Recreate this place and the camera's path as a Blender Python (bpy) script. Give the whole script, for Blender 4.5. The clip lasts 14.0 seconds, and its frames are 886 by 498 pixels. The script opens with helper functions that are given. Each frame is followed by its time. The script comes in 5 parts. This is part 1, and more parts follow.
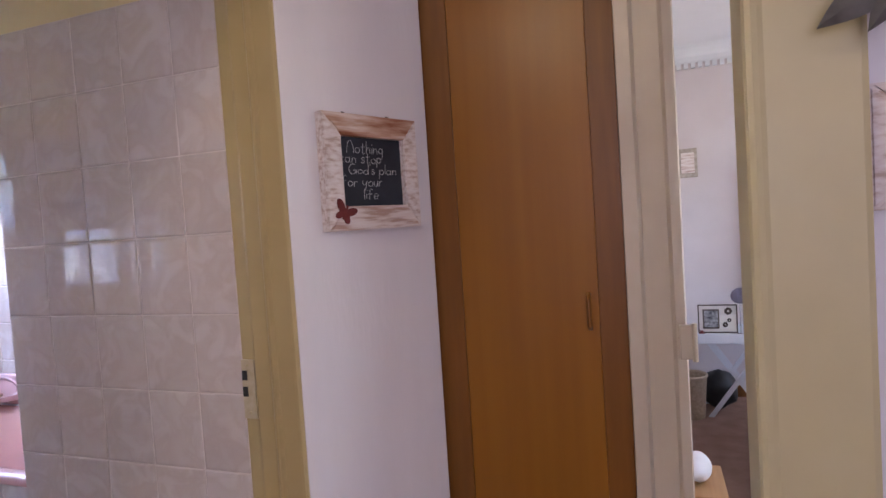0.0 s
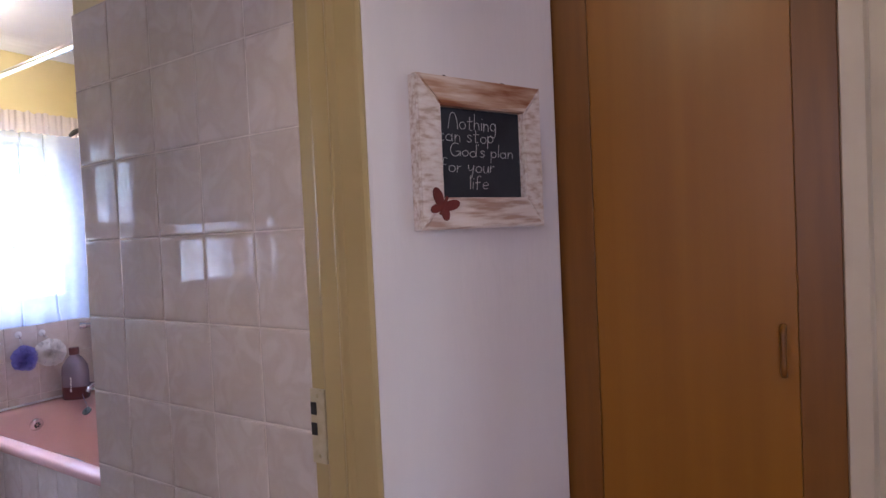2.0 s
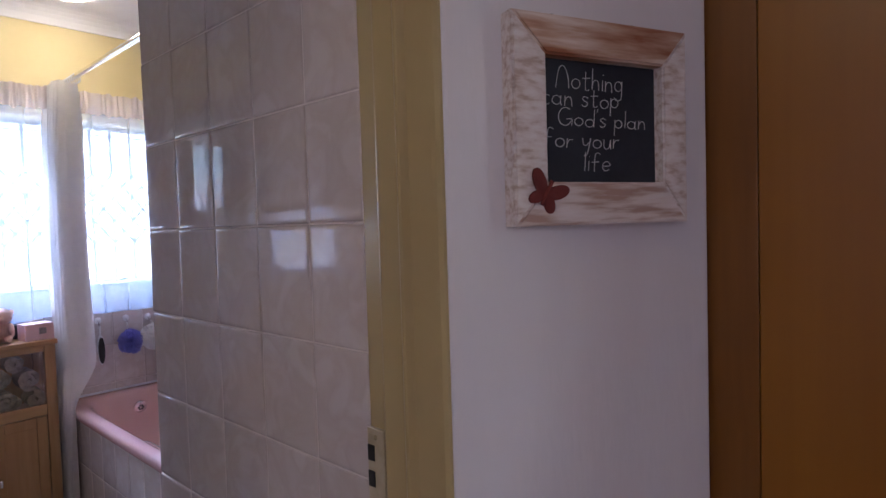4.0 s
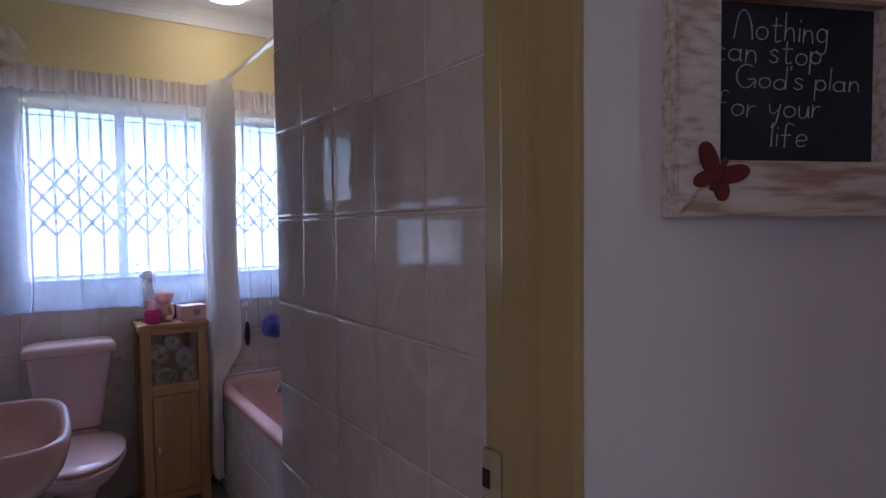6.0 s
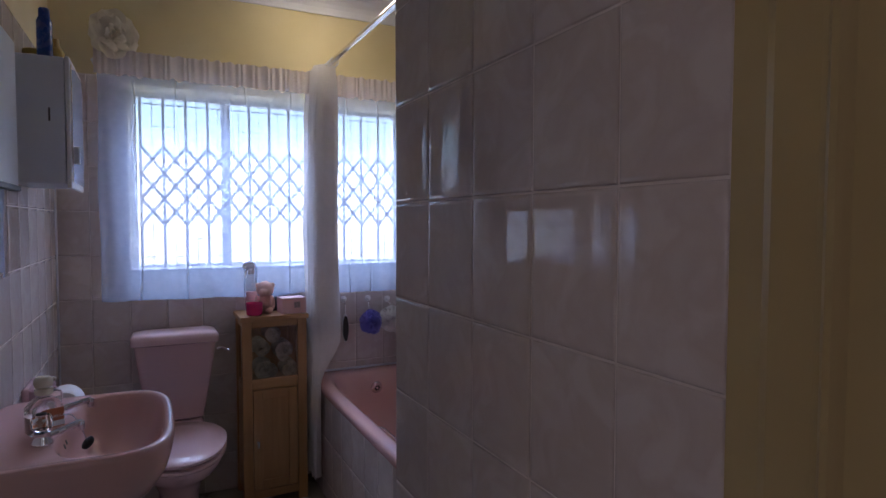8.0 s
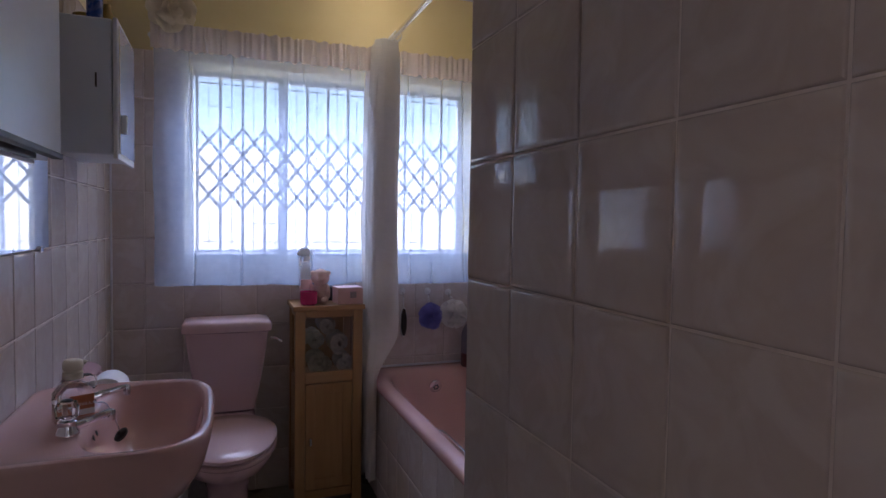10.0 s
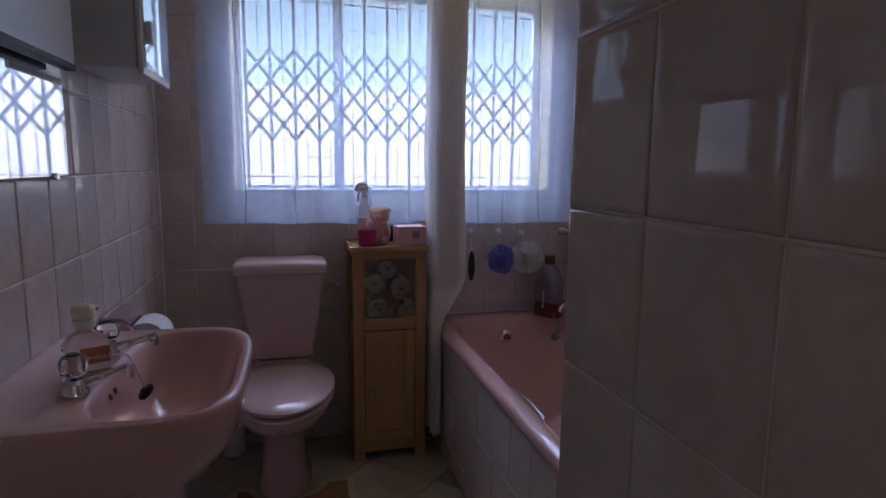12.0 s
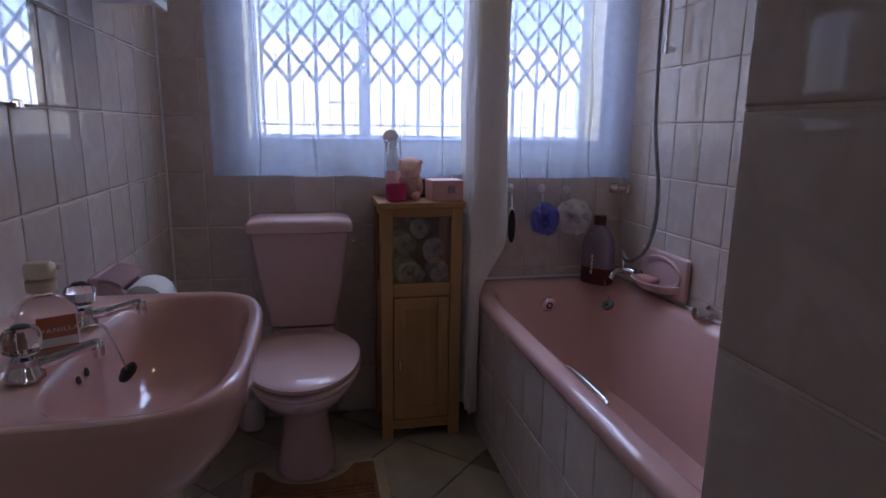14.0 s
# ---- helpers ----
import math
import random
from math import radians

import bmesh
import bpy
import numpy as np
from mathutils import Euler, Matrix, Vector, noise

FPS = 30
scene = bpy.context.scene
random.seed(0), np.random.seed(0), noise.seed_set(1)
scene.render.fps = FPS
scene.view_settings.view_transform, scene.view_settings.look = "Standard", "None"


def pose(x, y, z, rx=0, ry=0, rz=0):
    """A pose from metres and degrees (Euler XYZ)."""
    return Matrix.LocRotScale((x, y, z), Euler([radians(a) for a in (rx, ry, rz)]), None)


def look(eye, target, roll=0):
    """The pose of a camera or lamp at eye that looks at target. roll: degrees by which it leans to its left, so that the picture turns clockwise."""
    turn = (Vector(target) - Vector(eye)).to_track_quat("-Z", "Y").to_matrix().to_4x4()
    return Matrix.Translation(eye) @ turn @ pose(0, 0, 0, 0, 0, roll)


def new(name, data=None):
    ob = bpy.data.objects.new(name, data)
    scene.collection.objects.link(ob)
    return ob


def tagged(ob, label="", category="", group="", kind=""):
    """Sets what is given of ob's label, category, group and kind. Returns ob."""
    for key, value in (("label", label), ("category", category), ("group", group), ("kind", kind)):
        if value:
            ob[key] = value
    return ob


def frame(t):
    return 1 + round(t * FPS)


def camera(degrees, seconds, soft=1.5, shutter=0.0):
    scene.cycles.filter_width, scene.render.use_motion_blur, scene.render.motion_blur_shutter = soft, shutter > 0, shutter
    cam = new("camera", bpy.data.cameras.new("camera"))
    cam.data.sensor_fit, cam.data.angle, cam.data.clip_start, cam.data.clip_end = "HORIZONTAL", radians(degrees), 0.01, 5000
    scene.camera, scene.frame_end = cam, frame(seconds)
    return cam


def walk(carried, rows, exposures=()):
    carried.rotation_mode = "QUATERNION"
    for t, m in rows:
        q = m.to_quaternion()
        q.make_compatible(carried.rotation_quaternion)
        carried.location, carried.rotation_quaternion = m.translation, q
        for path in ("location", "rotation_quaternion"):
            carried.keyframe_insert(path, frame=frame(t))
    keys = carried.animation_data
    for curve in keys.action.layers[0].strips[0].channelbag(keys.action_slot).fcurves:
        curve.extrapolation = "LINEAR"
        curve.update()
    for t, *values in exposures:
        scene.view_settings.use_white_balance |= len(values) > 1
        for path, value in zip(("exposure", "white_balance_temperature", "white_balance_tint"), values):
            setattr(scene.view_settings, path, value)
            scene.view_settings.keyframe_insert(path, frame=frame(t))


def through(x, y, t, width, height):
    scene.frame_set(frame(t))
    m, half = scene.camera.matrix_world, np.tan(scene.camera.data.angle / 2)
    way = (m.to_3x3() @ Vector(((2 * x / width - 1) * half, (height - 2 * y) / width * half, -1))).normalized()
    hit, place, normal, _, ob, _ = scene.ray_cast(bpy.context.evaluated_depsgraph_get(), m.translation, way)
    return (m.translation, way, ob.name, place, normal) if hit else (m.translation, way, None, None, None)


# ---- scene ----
cam = camera(74.0, 14.0)
PATH = [
    (0, (0.301, 0.522, 1.324), (-0.376, 2.402, 1.239), -3.7),
    (0.5, (0.274, 0.634, 1.337), (-0.51, 2.472, 1.252), -3.5),
    (1, (0.248, 0.712, 1.326), (-0.642, 2.502, 1.263), -3.2),
    (1.5, (0.223, 0.782, 1.332), (-0.776, 2.513, 1.259), -2.9),
    (2, (0.172, 0.867, 1.316), (-0.887, 2.563, 1.261), -2.6),
    (2.2, (0.161, 0.904, 1.314), (-0.937, 2.575, 1.262), -2.4),
    (4.3, (0.011, 1.142, 1.328), (-1.39, 2.567, 1.252), -1.5),
    (4.5, (0.004, 1.156, 1.325), (-1.436, 2.542, 1.254), -1.3),
    (5, (-0.01, 1.196, 1.322), (-1.543, 2.479, 1.248), -0.9),
    (5.5, (-0.022, 1.212, 1.32), (-1.62, 2.412, 1.242), -0.8),
    (6, (-0.063, 1.22, 1.316), (-1.712, 2.348, 1.235), -0.6),
    (6.5, (-0.118, 1.228, 1.312), (-1.813, 2.285, 1.231), -0.3),
    (7, (-0.179, 1.233, 1.308), (-1.914, 2.224, 1.221), -0.3),
    (7.5, (-0.236, 1.23, 1.301), (-2.003, 2.163, 1.215), -0.0),
    (8, (-0.303, 1.233, 1.294), (-2.096, 2.116, 1.206), 0.1),
    (10.3, (-0.563, 1.302, 1.218), (-2.444, 1.973, 1.11), 0.8),
    (10.5, (-0.598, 1.311, 1.21), (-2.485, 1.96, 1.077), 0.6),
    (11, (-0.677, 1.329, 1.206), (-2.575, 1.926, 1.01), 0.8),
    (11.5, (-0.736, 1.345, 1.195), (-2.647, 1.886, 0.956), 0.6),
    (12, (-0.797, 1.359, 1.185), (-2.715, 1.853, 0.903), 0.7),
    (12.5, (-0.865, 1.363, 1.168), (-2.785, 1.828, 0.851), 0.7),
    (13, (-0.933, 1.358, 1.151), (-2.853, 1.801, 0.806), 0.8),
    (13.5, (-0.995, 1.357, 1.14), (-2.911, 1.789, 0.764), 1.0),
    (14, (-1.061, 1.366, 1.116), (-2.975, 1.785, 0.719), 0.8),
]
EXPOSURES = [(0, 3.08, 6300, 12), (1.5, 2.98, 6250, 12), (2.2, 2.82, 6150, 12), (4.3, 2.02, 5950, 12), (5, 1.68, 5880, 12), (6, 1.32, 5850, 12), (7.5, 1.06, 5880, 12), (8.2, 1.03, 6150, 12),
             (10.5, 0.80, 6450, 12), (11, 0.68, 6500, 12), (12, 0.54, 6500, 12), (12.5, 0.54, 6500, 12), (13, 0.58, 6500, 12), (14, 0.70, 6500, 12)]
walk(cam, [(t, look(eye, target, roll)) for t, eye, target, roll in PATH], EXPOSURES)

# ---- light ----
world = bpy.data.worlds.new("world")
scene.world = world
world.use_nodes = True
_wn = world.node_tree.nodes
_sky = _wn.new("ShaderNodeTexSky")
_sky.sky_type, _sky.sun_disc = "NISHITA", False
_sky.sun_elevation, _sky.sun_rotation = radians(52), radians(70)
world.node_tree.links.new(_sky.outputs[0], _wn["Background"].inputs[0])
_wn["Background"].inputs[1].default_value = 0.15

sun = new("sun", bpy.data.lights.new("sun", "SUN"))
sun.data.energy, sun.data.angle, sun.data.color = 4.2, radians(0.5), (1.0, 0.96, 0.90)
sun.matrix_world = look((6, 2.5, 9), (0, 0, 0))


def area(name, eye, target, width, height, watts, colour):
    lamp = new(name, bpy.data.lights.new(name, "AREA"))
    lamp.data.shape, lamp.data.size, lamp.data.size_y = "RECTANGLE", width, height
    lamp.data.energy, lamp.data.color = watts, colour
    lamp.matrix_world = look(eye, target)
    return lamp


area("bathroom_sky_daylight", (-4.75, 1.83, 3.1), (-3.35, 1.83, 1.40), 2.5, 1.5, 133, (0.54, 0.65, 1.0))
area("bedroom_window_daylight", (2.98, 3.65, 1.5), (0.6, 3.9, 1.2), 1.4, 1.2, 2.35, (0.76, 0.80, 1.0))
# the hall lamp is an added, unseen fill; its end wall has no window
area("hall_fill_daylight", (0.75, -1.55, 1.5), (0.2, 1.5, 1.2), 1.3, 1.2, 3.1, (0.88, 0.80, 1.0))


# ---- materials ----
def material(name, rough=0.5, metal=0.0):
    m = bpy.data.materials.new(name)
    m.use_nodes = True
    b = m.node_tree.nodes["Principled BSDF"]
    b.inputs["Roughness"].default_value, b.inputs["Metallic"].default_value = rough, metal
    return m, m.node_tree.nodes, m.node_tree.links, b


def rgb(c):
    return (*c, 1.0)


def varied(name, a, b, scale=6.0, rough=0.5, bump=0.05, fine=120.0, stretch=(1, 1, 1), metal=0.0, random_value=0.0, detail=5.0, c=None, tight=0.18, sheen=(0.06, 0.10)):
    """Two tones mixed by noise, with a fine relief and a roughness that varies by sheen below and above."""
    m, n, l, p = material(name, rough, metal)
    co = n.new("ShaderNodeTexCoord")
    mp = n.new("ShaderNodeMapping")
    mp.inputs["Scale"].default_value = stretch
    l.new(co.outputs["Object"], mp.inputs[0])
    big = n.new("ShaderNodeTexNoise")
    big.inputs["Scale"].default_value, big.inputs["Detail"].default_value = scale, detail
    l.new(mp.outputs[0], big.inputs[0])
    ramp = n.new("ShaderNodeValToRGB")
    ramp.color_ramp.elements[0].color, ramp.color_ramp.elements[1].color = rgb(a), rgb(b)
    ramp.color_ramp.elements[0].position, ramp.color_ramp.elements[1].position = 0.5 - tight, 0.5 + tight
    if c:
        e = ramp.color_ramp.elements.new(0.5)
        e.color = rgb(c)
    l.new(big.outputs["Fac"], ramp.inputs[0])
    out = ramp.outputs[0]
    if random_value:
        info = n.new("ShaderNodeObjectInfo")
        mr = n.new("ShaderNodeMapRange")
        mr.inputs["To Min"].default_value, mr.inputs["To Max"].default_value = 1 - random_value, 1 + random_value
        l.new(info.outputs["Random"], mr.inputs[0])
        hs = n.new("ShaderNodeHueSaturation")
        l.new(mr.outputs[0], hs.inputs["Value"])
        l.new(out, hs.inputs["Color"])
        out = hs.outputs[0]
    l.new(out, p.inputs["Base Color"])
    small = n.new("ShaderNodeTexNoise")
    small.inputs["Scale"].default_value, small.inputs["Detail"].default_value = fine, 4
    l.new(mp.outputs[0], small.inputs[0])
    rr = n.new("ShaderNodeMapRange")
    rr.inputs["To Min"].default_value, rr.inputs["To Max"].default_value = max(rough - sheen[0], 0.02), min(rough + sheen[1], 1)
    l.new(small.outputs["Fac"], rr.inputs[0])
    l.new(rr.outputs[0], p.inputs["Roughness"])
    if bump:
        bp = n.new("ShaderNodeBump")
        bp.inputs["Strength"].default_value, bp.inputs["Distance"].default_value = bump, 0.004
        l.new(small.outputs["Fac"], bp.inputs["Height"])
        l.new(bp.outputs[0], p.inputs["Normal"])
    return m


def wood(name, a, b, c, axis, rough=0.4, ring=9.0, bump=0.06, random_value=0.0, tight=0.18, along=0.07):
    """Grain that runs along the given axis, with drifting bands."""
    stretch = [1.0, 1.0, 1.0]
    stretch[axis] = along
    return varied(name, a, b, ring, rough, bump, 160.0, stretch, 0.0, random_value, 7.0, c, tight)


def wall_tile(name, a, b, vein):
    m, n, l, p = material(name, 0.1)
    p.inputs["Specular IOR Level"].default_value = 0.4
    co = n.new("ShaderNodeTexCoord")
    info = n.new("ShaderNodeObjectInfo")
    shift = n.new("ShaderNodeVectorMath")
    shift.operation = "SCALE"
    l.new(info.outputs["Location"], shift.inputs[0])
    shift.inputs["Scale"].default_value = 7.3
    add = n.new("ShaderNodeVectorMath")
    l.new(co.outputs["Object"], add.inputs[0])
    l.new(shift.outputs[0], add.inputs[1])
    big = n.new("ShaderNodeTexNoise")
    big.inputs["Scale"].default_value, big.inputs["Detail"].default_value, big.inputs["Distortion"].default_value = 11, 6, 0.9
    l.new(add.outputs[0], big.inputs[0])
    ramp = n.new("ShaderNodeValToRGB")
    ramp.color_ramp.elements[0].color, ramp.color_ramp.elements[1].color = rgb(a), rgb(b)
    ramp.color_ramp.elements[0].position, ramp.color_ramp.elements[1].position = 0.35, 0.62
    e = ramp.color_ramp.elements.new(0.49)
    e.color = rgb(vein)
    l.new(big.outputs["Fac"], ramp.inputs[0])
    mr = n.new("ShaderNodeMapRange")
    mr.inputs["To Min"].default_value, mr.inputs["To Max"].default_value = 0.95, 1.04
    l.new(info.outputs["Random"], mr.inputs[0])
    hs = n.new("ShaderNodeHueSaturation")
    l.new(mr.outputs[0], hs.inputs["Value"])
    l.new(ramp.outputs[0], hs.inputs["Color"])
    l.new(hs.outputs[0], p.inputs["Base Color"])
    wav = n.new("ShaderNodeTexNoise")
    wav.inputs["Scale"].default_value, wav.inputs["Detail"].default_value = 14, 2
    l.new(add.outputs[0], wav.inputs[0])
    bp = n.new("ShaderNodeBump")
    bp.inputs["Strength"].default_value, bp.inputs["Distance"].default_value = 0.035, 0.004
    l.new(wav.outputs["Fac"], bp.inputs["Height"])
    l.new(bp.outputs[0], p.inputs["Normal"])
    smear = n.new("ShaderNodeMapRange")
    smear.inputs["To Min"].default_value, smear.inputs["To Max"].default_value = 0.012, 0.04
    l.new(big.outputs["Fac"], smear.inputs[0])
    l.new(smear.outputs[0], p.inputs["Roughness"])
    return m


def cloth(name, colour, clear, through, rough=0.9):
    """Thin cloth: lets part of the light straight through and glows when lit from behind."""
    m, n, l, p = material(name, rough)
    p.inputs["Base Color"].default_value = rgb(colour)
    tl = n.new("ShaderNodeBsdfTranslucent")
    tl.inputs[0].default_value = rgb(colour)
    tr = n.new("ShaderNodeBsdfTransparent")
    mx1, mx2 = n.new("ShaderNodeMixShader"), n.new("ShaderNodeMixShader")
    mx1.inputs[0].default_value = through
    l.new(p.outputs[0], mx1.inputs[1])
    l.new(tl.outputs[0], mx1.inputs[2])
    co = n.new("ShaderNodeTexCoord")
    weave = n.new("ShaderNodeTexNoise")
    weave.inputs["Scale"].default_value, weave.inputs["Detail"].default_value = 35, 4
    l.new(co.outputs["Object"], weave.inputs[0])
    mr = n.new("ShaderNodeMapRange")
    mr.inputs["From Min"].default_value, mr.inputs["From Max"].default_value = 0.3, 0.7
    mr.inputs["To Min"].default_value, mr.inputs["To Max"].default_value = max(clear - 0.02, 0), min(clear + 0.02, 1)
    l.new(weave.outputs["Fac"], mr.inputs[0])
    l.new(mr.outputs[0], mx2.inputs[0])
    l.new(mx1.outputs[0], mx2.inputs[1])
    l.new(tr.outputs[0], mx2.inputs[2])
    l.new(mx2.outputs[0], n["Material Output"].inputs[0])
    return m


def clear_glass(name, colour=(1, 1, 1), rough=0.0, ior=1.45):
    m, n, l, p = material(name, rough)
    p.inputs["Base Color"].default_value = rgb(colour)
    p.inputs["Transmission Weight"].default_value = 1.0
    p.inputs["IOR"].default_value = ior
    return m


def glow(name, colour, strength):
    m, n, l, p = material(name, 0.4)
    p.inputs["Base Color"].default_value = rgb(colour)
    p.inputs["Emission Color"].default_value = rgb(colour)
    p.inputs["Emission Strength"].default_value = strength
    return m


TILE = wall_tile("marbled_wall_tile", (0.645, 0.572, 0.532), (0.675, 0.604, 0.566), (0.615, 0.53, 0.485))
GROUT = varied("grout", (0.80, 0.73, 0.68), (0.70, 0.62, 0.57), 20, 0.9, 0.2, 300)
FLOOR_GROUT = varied("dark_floor_grout", (0.20, 0.17, 0.13), (0.26, 0.22, 0.17), 20, 0.9, 0.2, 300)
CREAM = varied("cream_gloss_paint", (0.45, 0.348, 0.158), (0.49, 0.383, 0.18), 5, 0.30, 0.03, 40)
CREAM_PALE = varied("pale_cream_gloss_paint", (0.58, 0.49, 0.38), (0.64, 0.55, 0.43), 5, 0.3, 0.03, 40)
CREAM_AGED = varied("yellowed_cream_gloss_paint", (0.47, 0.41, 0.235), (0.52, 0.46, 0.275), 5, 0.4, 0.03, 40)
WHITE_WALL = varied("white_wall_paint", (0.77, 0.745, 0.775), (0.83, 0.81, 0.835), 5, 0.5, 0.22, 70, (1, 1, 0.25))
PINK_WALL = varied("pale_pink_wall_paint", (0.62, 0.55, 0.55), (0.67, 0.60, 0.60), 3, 0.65, 0.08, 80)
YELLOW_WALL = varied("yellow_wall_paint", (0.68, 0.57, 0.30), (0.74, 0.63, 0.36), 3, 0.6, 0.08, 80)
CEILING = varied("white_ceiling_paint", (0.76, 0.76, 0.78), (0.81, 0.81, 0.83), 3, 0.8, 0.05, 60)
OAK = wood("orange_oak_veneer", (0.245, 0.090, 0.0065), (0.300, 0.118, 0.010), (0.272, 0.104, 0.008), 2, 0.30, 26, 0.02, 0, 0.28, 0.03)
OAK_DARK = wood("dark_oak_edging", (0.165, 0.058, 0.0055), (0.205, 0.076, 0.008), (0.185, 0.067, 0.0068), 2, 0.35, 40, 0.05)
PINE = wood("honey_pine", (0.40, 0.215, 0.085), (0.48, 0.275, 0.12), (0.44, 0.245, 0.10), 2, 0.38, 42, 0.05)
PINE_FLAT = wood("honey_pine_top", (0.40, 0.215, 0.085), (0.48, 0.275, 0.12), (0.44, 0.245, 0.10), 1, 0.38, 42, 0.05)
WASH_V = wood("whitewashed_wood_upright", (0.52, 0.40, 0.34), (0.80, 0.75, 0.73), (0.72, 0.64, 0.61), 0, 0.75, 110, 0.5, 0, 0.16, 0.35)
WASH_H = wood("whitewashed_wood_level", (0.46, 0.31, 0.25), (0.80, 0.74, 0.72), (0.73, 0.64, 0.60), 0, 0.75, 80, 0.5, 0, 0.15, 0.12)
WASH_TOP = wood("worn_wood_top_rail", (0.30, 0.11, 0.05), (0.76, 0.66, 0.60), (0.55, 0.36, 0.26), 0, 0.75, 34, 0.5, 0, 0.10, 0.12)
SLATE = varied("blackboard", (0.012, 0.015, 0.024), (0.026, 0.031, 0.044), 8, 0.75, 0.03, 150)
CHALK = varied("chalk", (0.40, 0.40, 0.41), (0.66, 0.66, 0.67), 90, 0.95, 0.1, 400)
RUST = varied("dark_red_felt", (0.125, 0.020, 0.018), (0.18, 0.030, 0.026), 40, 0.85, 0.2, 300)
PINK = varied("pink_glazed_ceramic", (0.66, 0.458, 0.475), (0.70, 0.498, 0.515), 3, 0.05, 0.006, 20, sheen=(0.02, 0.02))
# same pink ceramic, with warm bounced light put into the basin and bath colour
PINK_WARM = varied("bounce_warmed_pink_ceramic", (0.685, 0.42, 0.395), (0.725, 0.46, 0.43), 3, 0.05, 0.006, 20, sheen=(0.02, 0.02))
PINK_SEAT = varied("pink_seat_plastic", (0.60, 0.42, 0.415), (0.64, 0.455, 0.45), 3, 0.10, 0.006, 20, sheen=(0.03, 0.03))
CHROME = varied("chrome", (0.72, 0.72, 0.74), (0.80, 0.80, 0.82), 20, 0.06, 0.0, 60, metal=1.0, sheen=(0.03, 0.03))
BRASS = varied("dull_brass", (0.50, 0.42, 0.24), (0.62, 0.54, 0.34), 30, 0.4, 0.04, 90, metal=0.8)
PLATE = varied("worn_brassed_plate", (0.54, 0.46, 0.29), (0.62, 0.54, 0.37), 60, 0.35, 0.06, 90, metal=0.25)
SILL = varied("grey_lilac_sill_tile", (0.34, 0.34, 0.42), (0.40, 0.40, 0.47), 8, 0.25, 0.02, 60)
ACRYLIC = clear_glass("clear_acrylic", (0.96, 0.98, 1.0), 0.02)
DARK = varied("black_rubber", (0.012, 0.011, 0.010), (0.03, 0.027, 0.025), 20, 0.5, 0.05, 100)
# white net; the blue of skylight from behind is put into its colour
LACE = cloth("sky_tinted_net_curtain", (0.64, 0.77, 1.0), 0.66, 0.80)
LACE_HEAD = cloth("gathered_net_heading", (0.74, 0.66, 0.63), 0.06, 0.35)
SHOWER_CLOTH = cloth("cream_shower_curtain", (0.92, 0.89, 0.86), 0.08, 0.50)
WHITE_PAINT = varied("white_gloss_paint", (0.74, 0.75, 0.78), (0.80, 0.81, 0.84), 6, 0.3, 0.03, 60)
GREY_BOX = varied("pale_grey_enamel", (0.64, 0.69, 0.76), (0.69, 0.74, 0.81), 5, 0.3, 0.02, 60)
MIRROR = varied("mirror", (0.90, 0.91, 0.92), (0.93, 0.94, 0.95), 3, 0.02, 0.0, 20, metal=1.0, sheen=(0.01, 0.003))
GLASS = clear_glass("window_glass", (1.0, 1.0, 1.0), 0.0)
FLOOR_TILE = varied("stone_look_floor_tile", (0.30, 0.26, 0.20), (0.40, 0.36, 0.29), 8, 0.3, 0.05, 60, random_value=0.05)
CARPET = varied("pinkish_brown_carpet", (0.25, 0.145, 0.10), (0.32, 0.195, 0.145), 9, 0.95, 0.6, 700)
MAT_PILE = varied("brown_bath_mat_pile", (0.20, 0.09, 0.045), (0.29, 0.14, 0.07), 25, 0.95, 0.9, 350)
MAT_EDGE = varied("cream_mat_binding", (0.46, 0.36, 0.26), (0.54, 0.43, 0.32), 30, 0.9, 0.4, 400)
TOWEL = varied("sage_cream_towel", (0.40, 0.33, 0.24), (0.68, 0.59, 0.46), 38, 0.95, 0.8, 500)
PLAQUE_WOOD = varied("weathered_plaque_wood", (0.34, 0.28, 0.23), (0.52, 0.45, 0.38), 40, 0.8, 0.3, 150)
PAPER = varied("white_paper", (0.78, 0.77, 0.76), (0.84, 0.83, 0.82), 10, 0.9, 0.15, 200)


# ---- mesh helpers ----
def part(name, bm, mat, parent=None, label="", smooth=False):
    """Links a bmesh as one mesh object, under a thing or a part where one is given."""
    me = bpy.data.meshes.new(name)
    bm.normal_update()
    bm.to_mesh(me)
    bm.free()
    if smooth:
        for f in me.polygons:
            f.use_smooth = True
        me.set_sharp_from_angle(angle=radians(40))
    if mat:
        me.materials.append(mat)
    ob = new(name, me)
    if parent:
        ob.parent = parent
    if label:
        ob["label"] = label
    return ob


def thing(name, label, category, group="", kind="", at=(0, 0, 0), rz=0):
    ob = new(name)
    ob.empty_display_size = 0.05
    ob.matrix_world = pose(*at, 0, 0, rz)
    return tagged(ob, label, category, group, kind)


def box(x0, x1, y0, y1, z0, z1, bevel=0.0, seg=2, bm=None):
    tmp = bmesh.new()
    vs = [tmp.verts.new((x, y, z)) for x in (x0, x1) for y in (y0, y1) for z in (z0, z1)]
    for f in ((0, 1, 3, 2), (4, 6, 7, 5), (0, 4, 5, 1), (2, 3, 7, 6), (0, 2, 6, 4), (1, 5, 7, 3)):
        tmp.faces.new([vs[i] for i in f])
    if bevel:
        bmesh.ops.bevel(tmp, geom=tmp.edges[:], offset=bevel, segments=seg, affect="EDGES", profile=0.5)
    bmesh.ops.recalc_face_normals(tmp, faces=tmp.faces[:])
    return merge(bm, tmp)


